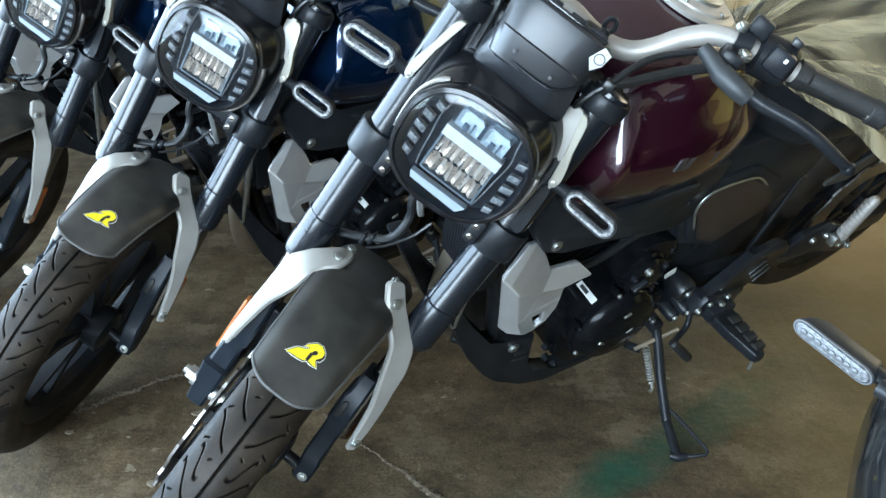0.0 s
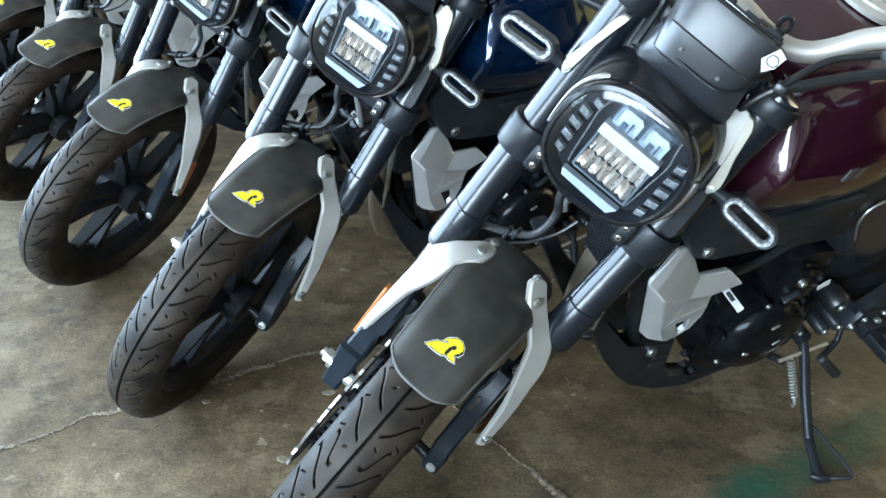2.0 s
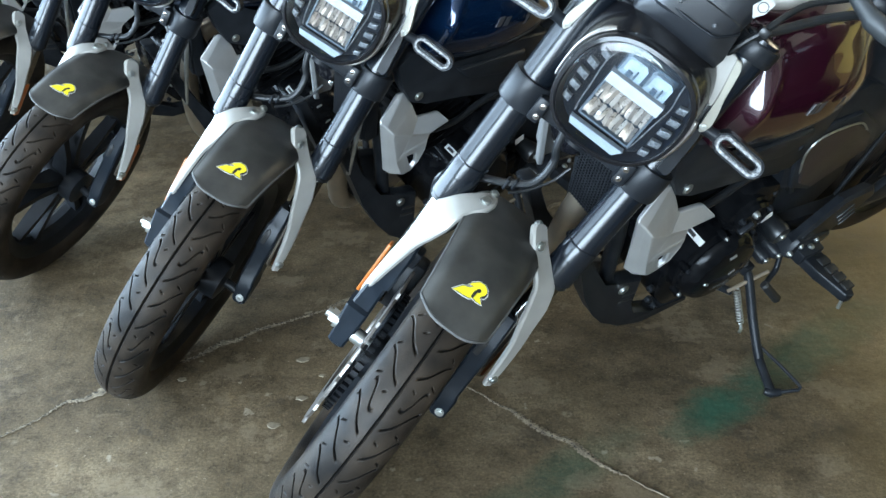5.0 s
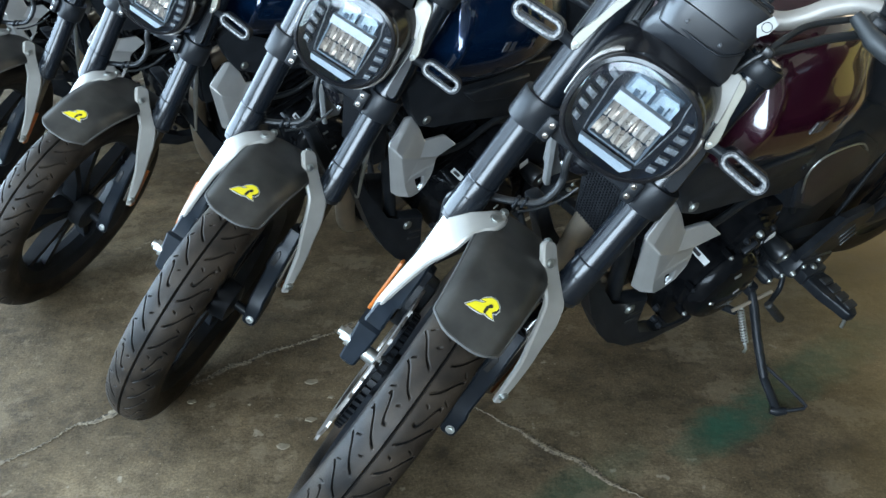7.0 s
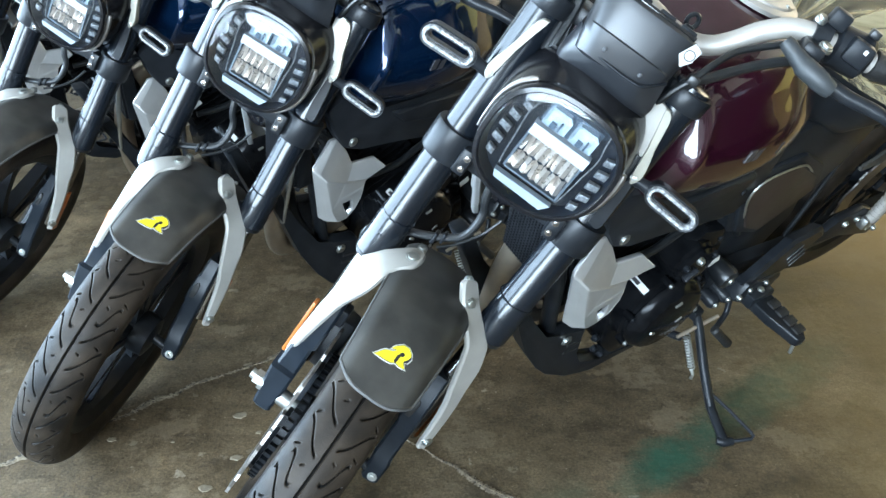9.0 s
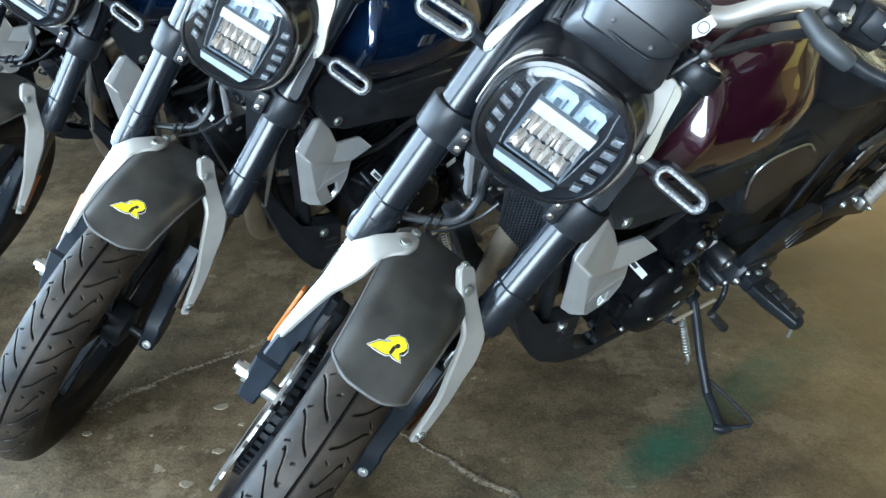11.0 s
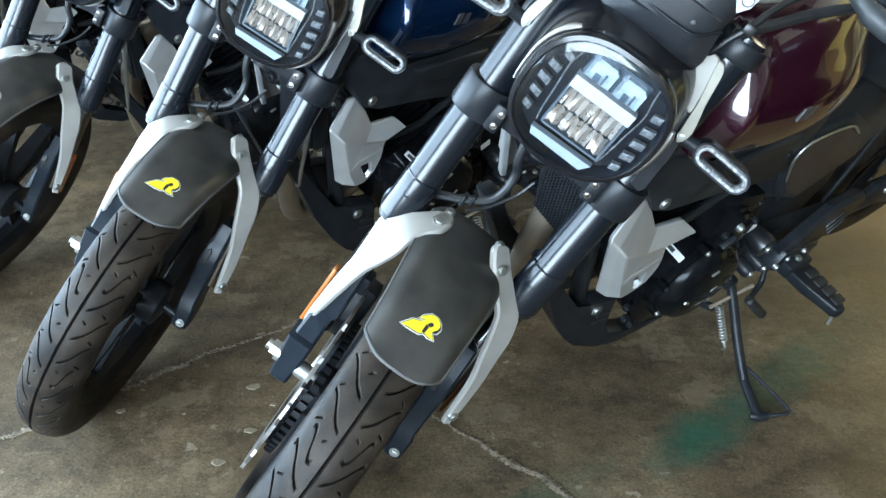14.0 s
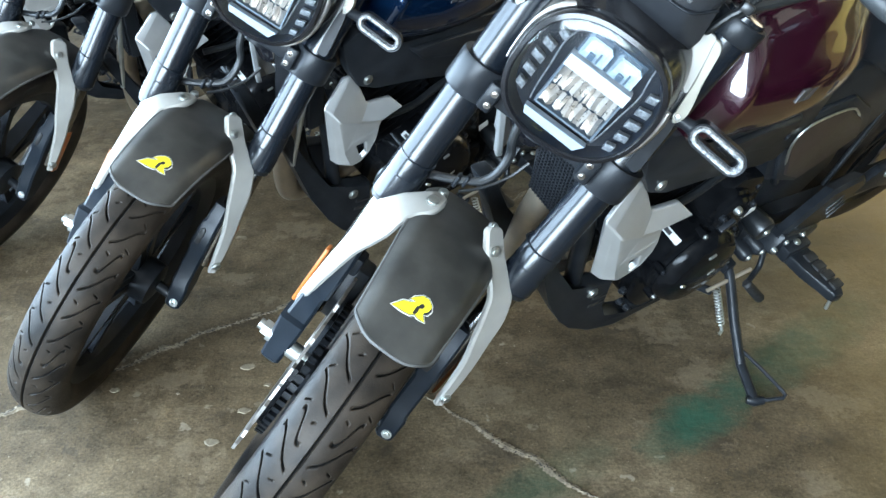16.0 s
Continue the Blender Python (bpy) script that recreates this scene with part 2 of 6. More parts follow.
    scuff = ramp(noi(8.5, 12, 0.75).outputs["Fac"], [(0.40, (0.55, 0.55, 0.55)), (0.44, (0, 0, 0))])
    col = blend('MIX', scuff.outputs["Color"], col, (0.050, 0.038, 0.025))
    # spilt green paint in a rough streak
    def calc(op, a, bb):
        nd = nt.nodes.new("ShaderNodeMath")
        nd.operation = op
        for k, v in ((0, a), (1, bb)):
            if isinstance(v, (int, float)):
                nd.inputs[k].default_value = v
            else:
                nt.links.new(v, nd.inputs[k])
        return nd.outputs[0]

    sep = nt.nodes.new("ShaderNodeSeparateXYZ")
    nt.links.new(geo.outputs["Position"], sep.inputs["Vector"])
    ragged = calc('MULTIPLY', noi(14, 8, 0.7).outputs["Fac"], 3.4)
    # middle, reach along and across, and strength of each spill
    for cx, cy, la, lc, power in ((0.620, 0.470, 0.120, 0.055, 0.82), (0.86, 0.655, 0.26, 0.060, 0.66), (0.31, 0.315, 0.16, 0.050, 0.38)):
        dx, dy = calc('SUBTRACT', sep.outputs[0], cx), calc('SUBTRACT', sep.outputs[1], cy)
        along = calc('ADD', calc('MULTIPLY', dx, 0.80), calc('MULTIPLY', dy, 0.60))
        across = calc('SUBTRACT', calc('MULTIPLY', dy, 0.80), calc('MULTIPLY', dx, 0.60))
        d2 = calc('ADD', calc('POWER', calc('ABSOLUTE', calc('DIVIDE', along, la), 0), 2.0), calc('POWER', calc('ABSOLUTE', calc('DIVIDE', across, lc), 0), 2.0))
        d2 = calc('ADD', d2, ragged)
        sm = nt.nodes.new("ShaderNodeMapRange")
        sm.inputs["From Min"].default_value, sm.inputs["From Max"].default_value = 1.5, 3.2
        sm.inputs["To Min"].default_value, sm.inputs["To Max"].default_value = power, 0.0
        nt.links.new(d2, sm.inputs["Value"])
        col = blend('MIX', sm.outputs["Result"], col, (0.016, 0.080, 0.050))
    # warm light on the floor to the east, painted in as an ochre tint
    edge = nt.nodes.new("ShaderNodeMapRange")
    edge.inputs["From Min"].default_value, edge.inputs["From Max"].default_value = 0.95, 1.45
    edge.inputs["To Min"].default_value, edge.inputs["To Max"].default_value = 0.0, 0.72
    nt.links.new(calc('ADD', sep.outputs[0], calc('MULTIPLY', noi(3.5, 8, 0.65).outputs["Fac"], 0.45)), edge.inputs["Value"])
    col = blend('MIX', edge.outputs["Result"], col, (0.34, 0.232, 0.098))
    nt.links.new(col, b.inputs["Base Color"])
    b.inputs["Specular IOR Level"].default_value = 0.2
    rr = ramp(noi(7, 6).outputs["Fac"], [(0.35, (0.55, 0.55, 0.55)), (0.7, (0.85, 0.85, 0.85))])
    nt.links.new(rr.outputs["Color"], b.inputs["Roughness"])
    bp = nt.nodes.new("ShaderNodeBump")
    bp.inputs["Strength"].default_value, bp.inputs["Distance"].default_value = 0.60, 0.004
    nt.links.new(noi(45, 8, 0.65).outputs["Fac"], bp.inputs["Height"])
    nt.links.new(bp.outputs["Normal"], b.inputs["Normal"])
    return m


CONCRETE = concrete()
CRACK = mat("crack_dust", (0.13, 0.102, 0.069), 0.85, 0, 0.5, 70, 0.6, 300, second=(0.34, 0.272, 0.183))
MORTAR = mat("dried_mortar", (0.165, 0.135, 0.092), 0.9, 0, 0.3, 60, 0.5, 300)
GAP = mat("crack_gap", (0.035, 0.030, 0.024), 0.9, 0, 0.3, 80)
WALL = mat("painted_wall", (0.44, 0.43, 0.41), 0.8, 0, 0.15, 3, 0.2, 90)
CREAM = mat("cream_wall", (0.52, 0.46, 0.34), 0.8, 0, 0.15, 3, 0.2, 90)
ROOF = mat("sheet_roof", (0.46, 0.42, 0.385), 0.6, 0.2, 0.15, 2, 0.1, 60)
MUSTARD = mat("mustard_stand_in", (0.52, 0.37, 0.09), 0.6, 0, 0.15, 3, 0.1, 90)


# ---- mesh helpers ----
V = Vector


def loft(bm, rings, cap=True, loop=False):
    """Joins closed rings of equal length into a skin."""
    vs = [[bm.verts.new(p) for p in r] for r in rings]
    n = len(vs[0])
    pairs = list(zip(vs, vs[1:])) + ([(vs[-1], vs[0])] if loop else [])
    for a, b in pairs:
        for i in range(n):
            bm.faces.new((a[i], a[(i + 1) % n], b[(i + 1) % n], b[i]))
    if cap and not loop:
        bm.faces.new(vs[0][::-1])
        bm.faces.new(vs[-1])


def spline(pts, n=6):
    """A smooth curve through the points."""
    p = [V(q) for q in pts]
    p = [2 * p[0] - p[1]] + p + [2 * p[-1] - p[-2]]
    out = []
    for i in range(1, len(p) - 2):
        for k in range(n):
            t = k / n
            out.append(0.5 * (2 * p[i] + (p[i + 1] - p[i - 1]) * t + (2 * p[i - 1] - 5 * p[i] + 4 * p[i + 1] - p[i + 2]) * t * t
                              + (3 * p[i] - p[i - 1] - 3 * p[i + 1] + p[i + 2]) * t ** 3))
    return out + [p[-2]]


def tube(bm, pts, r, n=10, cap=True):
    """A round tube along the points; r is one radius, or one for each point."""
    pts = [V(p) for p in pts]
    rs = r if isinstance(r, (list, tuple)) else [r] * len(pts)
    side = None
    rings = []
    for i, p in enumerate(pts):
        t = (pts[min(i + 1, len(pts) - 1)] - pts[max(i - 1, 0)]).normalized()
        if side is None:
            side = t.cross(V((0.3, 0.2, 0.9)))
            if side.length < 0.1:
                side = t.cross(V((1, 0, 0)))
        side = (side - t * side.dot(t)).normalized()
        up = t.cross(side)
        rings.append([p + rs[i] * (math.cos(a) * side + math.sin(a) * up) for a in (2 * math.pi * k / n for k in range(n))])
    loft(bm, rings, cap)


def rod(bm, a, b, r, n=16, r2=None):
    tube(bm, [a, b], [r, r if r2 is None else r2], n)


def turned(bm, prof, centre=(0, 0, 0), axis=1, n=32, closed=False):
    """Turns a profile of (radius, height along the axis) round the axis."""
    o1, o2 = [(1, 2), (2, 0), (0, 1)][axis]
    rings = []
    for k in range(n):
        a = 2 * math.pi * k / n
        ring = []
        for r, h in prof:
            p = V(centre)
            p[axis] += h
            p[o1] += r * math.cos(a)
            p[o2] += r * math.sin(a)
            ring.append(p)
        rings.append(ring)
    vs = [[bm.verts.new(p) for p in r] for r in rings]
    m = len(prof)
    for k in range(n):
        a, b = vs[k], vs[(k + 1) % n]
        for i in range(m if closed else m - 1):
            bm.faces.new((a[i], a[(i + 1) % m], b[(i + 1) % m], b[i]))
    if not closed:
        bm.faces.new([v[0] for v in vs][::-1])
        bm.faces.new([v[-1] for v in vs])


def slab(bm, poly, axis, a, b, bevel=0.0):
    """A polygon in the two other axes, drawn out along the axis from a to b, with softened edges."""
    def put(p, h):
        q = list(p)
        q.insert(axis, h)
        return bm.verts.new(q)
    lo, hi = [put(p, a) for p in poly], [put(p, b) for p in poly]
    n = len(poly)
    fs = [bm.faces.new(lo[::-1]), bm.faces.new(hi)]
    for i in range(n):
        fs.append(bm.faces.new((lo[i], lo[(i + 1) % n], hi[(i + 1) % n], hi[i])))
    if bevel:
        es = list({e for f in fs for e in f.edges})
        bmesh.ops.bevel(bm, geom=es, offset=bevel, segments=2, affect='EDGES', profile=0.5, clamp_overlap=True)


def block(bm, c, s, bevel=0.003, turn=None):
    """A box of size s at c with softened edges, turned by Euler degrees."""
    m = Matrix.Translation(c) @ (Euler([radians(a) for a in turn]).to_matrix().to_4x4() if turn else Matrix())
    made = bmesh.ops.create_cube(bm, size=1.0, matrix=m @ Matrix.Diagonal((*s, 1)))["verts"]
    if bevel:
        es = list({e for v in made for e in v.link_edges})
        bmesh.ops.bevel(bm, geom=es, offset=bevel, segments=2, affect='EDGES', profile=0.5, clamp_overlap=True)


def ribbon(bm, secs, thick):
    """A bent metal strip. secs: centre, half width vector, outward normal."""
    rings = []
    for c, w, nrm in secs:
        c, w, k = V(c), V(w), V(nrm).normalized() * thick / 2
        e = w.normalized() * min(thick * 0.4, w.length * 0.3)
        rings.append([c - w + k - (-e), c + w + k - e, c + w + k * 0.3, c + w - k, c - w - k, c - w + k * 0.3])
    loft(bm, rings)


def skin(bm, grid, back):
    """A shell with thickness: grid of outer points and the grid of inner ones."""
    a = [[bm.verts.new(p) for p in r] for r in grid]
    b = [[bm.verts.new(p) for p in r] for r in back]
    n, m = len(a), len(a[0])
    for i in range(n - 1):
        for j in range(m - 1):
            bm.faces.new((a[i][j], a[i][j + 1], a[i + 1][j + 1], a[i + 1][j]))
            bm.faces.new((b[i][j], b[i + 1][j], b[i + 1][j + 1], b[i][j + 1]))
    for i in range(n - 1):
        bm.faces.new((a[i][0], a[i + 1][0], b[i + 1][0], b[i][0]))
        bm.faces.new((a[i][-1], b[i][-1], b[i + 1][-1], a[i + 1][-1]))
    for j in range(m - 1):
        bm.faces.new((a[0][j], b[0][j], b[0][j + 1], a[0][j + 1]))
        bm.faces.new((a[-1][j], a[-1][j + 1], b[-1][j + 1], b[-1][j]))


def finish(name, bm, material, smooth=35.0):
    me = bpy.data.meshes.new(name)
    bmesh.ops.recalc_face_normals(bm, faces=bm.faces[:])
    bm.to_mesh(me)
    bm.free()
    me.materials.append(material)
    if smooth:
        me.shade_smooth()
        me.set_sharp_from_angle(angle=radians(smooth))
    return me


def part(name, bm, material, parent, label="", at=None, smooth=35.0):
    ob = new(name, finish(name, bm, material, smooth))
    ob.parent = parent
    if at is not None:
        ob.matrix_basis = at
    return tagged(ob, label)


def make(name, fn, material, parent, label="", at=None, smooth=35.0):
    bm = bmesh.new()
    fn(bm)
    return part(name, bm, material, parent, label, at, smooth)


# ---- setting: floor, walls, roof ----
def setting(name, fn, material, label, category, smooth=0):
    bm = bmesh.new()
    fn(bm)
    return tagged(new(name, finish(name, bm, material, smooth)), label, category, kind="structure")


setting("floor", lambda bm: block(bm, (0, 1, -0.1), (14, 16, 0.2), 0), CONCRETE, "worn stained grey-brown concrete workshop floor", "floor")
setting("wall_north", lambda bm: block(bm, (0, 9.1, 2.2), (14.4, 0.2, 4.4), 0), WALL, "plain pale plastered workshop wall", "wall")
setting("wall_east", lambda bm: block(bm, (7.1, 1, 2.2), (0.2, 16, 4.4), 0), CREAM, "plain pale workshop wall", "wall")

# out-of-view board, added to give the tank paint its yellow reflections
setting("panel_1", lambda bm: block(bm, (2.9, 0.8, 0.55), (0.04, 2.4, 1.1), 0.01), MUSTARD, "plain mustard-yellow board, unseen stand-in for the yellow mirrored in the tank", "board")


def west(bm):
    # wide open front between y = -3.8 and 7.5, up to 4.0 m, with a post at each end
    block(bm, (-7.1, -5.4, 2.2), (0.2, 3.2, 4.4), 0)
    block(bm, (-7.1, 8.25, 2.2), (0.2, 1.5, 4.4), 0)
    block(bm, (-7.1, 1.85, 4.2), (0.2, 11.3, 0.4), 0)


setting("wall_west", west, WALL, "plain pale wall with a wide open front", "wall")


def south(bm):
    # wide opening between x = -6.6 and -0.7, from an added low parapet up to 3.8 m
    block(bm, (-6.8, -7.1, 2.2), (0.4, 0.2, 4.4), 0)
    block(bm, (3.15, -7.1, 2.2), (7.7, 0.2, 4.4), 0)
    block(bm, (-3.65, -7.1, 4.1), (5.9, 0.2, 0.6), 0)
    # unseen parapet, added to hold low light off the floor under the machines
    block(bm, (-3.65, -7.1, 0.35), (5.9, 0.2, 0.7), 0)


setting("wall_south", south, WALL, "plain pale wall with a wide opening over an added light-blocking parapet", "wall")
setting("ceiling", lambda bm: block(bm, (0, 1, 4.5), (14.4, 16.4, 0.2), 0), ROOF, "grey sheet roof over the workshop", "ceiling")
setting("ground", lambda bm: block(bm, (0, 0, -0.35), (400, 400, 0.2), 0), WALL, "pale open yard ground outside the doorways", "ground")


def spots(bm):
    """Flat pale splashes of dried mortar on the concrete."""
    rnd = random.Random(12)
    for x, y, r in ((-0.159, 0.690, 0.014), (-0.117, 0.631, 0.007), (-0.152, 0.560, 0.012), (-0.195, 0.480, 0.013), (-0.392, 0.640, 0.010), (-0.276, 0.620, 0.004)):
        ring = [r * rnd.uniform(0.75, 1.15) for _ in range(14)]
        loft(bm, [[V((x + k * q * math.cos(a), y + 0.75 * k * q * math.sin(a), z)) for q, a in zip(ring, (2 * math.pi * i / 14 for i in range(14)))] for k, z in ((1.0, 0.0002), (0.95, 0.0012), (0.75, 0.0016))])


setting("trim", spots, MORTAR, "pale dried mortar splashes stuck to the concrete floor", "mortar splash")


def crack(name, pts, width, seed, label):
    """A ragged crack: a pale crumbled strip and a dark gap in its middle."""
    rnd = random.Random(seed)
    line = spline(pts, 26)
    bm, gap = bmesh.new(), bmesh.new()
    for b, w, z in ((bm, width, 0.0012), (gap, width * 0.42, 0.0020)):
        prev = None
        for i, p in enumerate(line):
            t = (line[min(i + 1, len(line) - 1)] - line[max(i - 1, 0)]).normalized()
            s = V((-t.y, t.x, 0))
            k = noise.noise(V((p.x * 22, p.y * 22, seed)))
            mid = p + s * (k * width * 0.9 + rnd.uniform(-0.2, 0.2) * width)
            ww = w * max(0.12, 0.55 + noise.noise(V((p.x * 9, p.y * 9, seed + 5))) + rnd.uniform(-0.25, 0.25))
            cur = (b.verts.new(mid - s * ww * rnd.uniform(0.6, 1.2) + V((0, 0, z))), b.verts.new(mid + V((0, 0, z + (0.0012 if b is bm else 0.0)))), b.verts.new(mid + s * ww * rnd.uniform(0.6, 1.2) + V((0, 0, z))))
            if prev:
                b.faces.new((prev[0], cur[0], cur[1], prev[1]))
                b.faces.new((prev[1], cur[1], cur[2], prev[2]))
            prev = cur
    ob = new(name, finish(name, bm, CRACK, 0))
    tagged(ob, label, "floor crack", kind="structure")
    part("crack_gap", gap, GAP, ob, smooth=0)


crack("trim_1", [(-1.23, 0.02, 0), (-0.908, 0.305, 0), (-0.716, 0.465, 0), (-0.649, 0.520, 0), (-0.606, 0.568, 0), (-0.539, 0.609, 0), (-0.408, 0.694, 0), (-0.353, 0.740, 0), (-0.288, 0.788, 0), (-0.217, 0.832, 0), (-0.164, 0.862, 0), (-0.088, 0.908, 0), (0.2, 1.124, 0), (0.6, 1.51, 0)], 0.0125, 3, "pale crumbling crack line in the concrete floor")
crack("trim_2", [(0.087, 0.675, 0), (0.150, 0.590, 0), (0.184, 0.547, 0), (0.220, 0.510, 0), (0.256, 0.468, 0), (0.286, 0.431, 0), (0.325, 0.396, 0), (0.358, 0.354, 0), (0.418, 0.290, 0), (0.61, 0.112, 0), (0.81, -0.086, 0)], 0.0088, 8, "thin pale crack in the concrete floor")

# ---- the motorcycle ----
BASE = V((0.0327, 0.2801, 0.0))
HUB = V((0.0327, 0.2801, 0.2572))


def axes(d, l, u, o):
    m = Matrix((d, l, u)).transposed().to_4x4()
    m.translation = o
    return m


# forward, left and up of the steered fork, from the axle, and of the leaning body, from the foot of the steering stem
FORK = Matrix.Translation(-BASE) @ axes((-0.3174, -0.9457, 0.0700), (0.7594, -0.2977, -0.5785), (0.5679, -0.1304, 0.8127), HUB)
BODY = Matrix.Translation(-BASE) @ axes((-0.8549, -0.5188, 0.0), (0.4641, -0.7647, -0.4470), (0.2319, -0.3821, 0.8945), V((0.0555, 0.3482, 0.2522)))


def tyre_mesh(R, rim, half, seed, grooves=True):
    """Road tyre with a rounded crown, a centre groove, slanting tread grooves and sipes cut into it."""
    N, M = (1500, 101) if grooves else (160, 15)
    th = np.linspace(0, 2 * np.pi, N, endpoint=False)[:, None]
    s = np.linspace(-1, 1, M)[None, :]
    psi = s * np.radians(78)
    lat = half * np.sin(psi)
    r = R - half * 0.80 * (1 - np.cos(psi)) + 0 * th
    cut = np.zeros((N, M))
    if grooves:
        cut = np.maximum(cut, 1.5 - np.abs(s * half * 1.36) / 0.0014 + 0 * th)
        P = 2 * np.pi / 10
        unit = half * 1.36
        # start along the turn, inner and outer reach, slant, sideways wave, half width
        marks = [(0.02, 0.13, 0.80, -0.165, 0.014, 0.0010), (0.30, 0.15, 0.84, -0.165, 0.014, 0.0010), (0.56, 0.12, 0.74, -0.150, 0.014, 0.0010), (0.80, 0.20, 0.62, -0.110, 0.036, 0.0013),
                 (0.255, 0.54, 0.70, 0.020, 0.0, 0.0008), (0.100, 0.19, 0.31, 0.016, 0.0, 0.0008), (0.525, 0.52, 0.72, 0.020, 0.0, 0.0008), (0.625, 0.20, 0.30, 0.016, 0.0, 0.0008), (0.985, 0.50, 0.68, 0.020, 0.0, 0.0008), (0.760, 0.66, 0.80, 0.018, 0.0, 0.0008)]
        for side in (-1, 1):
            q = s * side
            ph = th + (P * 0.12 if side > 0 else 0)
            for start, lo, hi, lean, wave, w in marks:
                x = np.clip((q - lo) / (hi - lo), 0, 1)
                centre = start * P + lean * x ** 0.85 + wave * np.sin(x * np.pi * 1.9)
                dd = (ph - centre + P / 2) % P - P / 2
                steep = lean * R / ((hi - lo) * unit)
                dist = np.abs(dd) * R / np.hypot(1, steep)
                tip = np.minimum(q - lo, hi - q) * unit / 0.004
                cut = np.maximum(cut, np.where((q > lo) & (q < hi), np.minimum(1.6 - dist / w, tip), 0))
    cut = np.clip(cut, 0, 1)
    r = r - 0.0048 * cut
    lat = lat + 0 * th
    wall = [(half * 1.0, R - half * 0.98), (half * 0.93, R - half * 1.28), (half * 0.80, rim + 0.004), (half * 0.62, rim - 0.004)]
    rr = np.concatenate([np.tile([[w[1] for w in wall[::-1]]], (N, 1)), r, np.tile([[w[1] for w in wall]], (N, 1))], 1)
    ll = np.concatenate([np.tile([[-w[0] for w in wall[::-1]]], (N, 1)), lat, np.tile([[w[0] for w in wall]], (N, 1))], 1)
    K = rr.shape[1]
    co = np.stack([rr * np.sin(th), ll, rr * np.cos(th)], -1).reshape(-1, 3)
    i, j = np.meshgrid(np.arange(N), np.arange(K - 1), indexing="ij")
    a = i * K + j
    b = ((i + 1) % N) * K + j
    faces = np.stack([a, a + 1, b + 1, b], -1).reshape(-1, 4)
    me = bpy.data.meshes.new("tyre")
    me.from_pydata(co.tolist(), [], faces.tolist())
    me.materials.append(RUBBER)
    if grooves:
        # groove faces take the darker colour that stands for their shade
        me.materials.append(GROOVE_SHADE)
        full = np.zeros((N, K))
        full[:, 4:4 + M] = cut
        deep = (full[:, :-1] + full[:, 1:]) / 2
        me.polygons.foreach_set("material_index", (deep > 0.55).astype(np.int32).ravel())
    me.shade_smooth()
    me.set_sharp_from_angle(angle=radians(50))
    return me


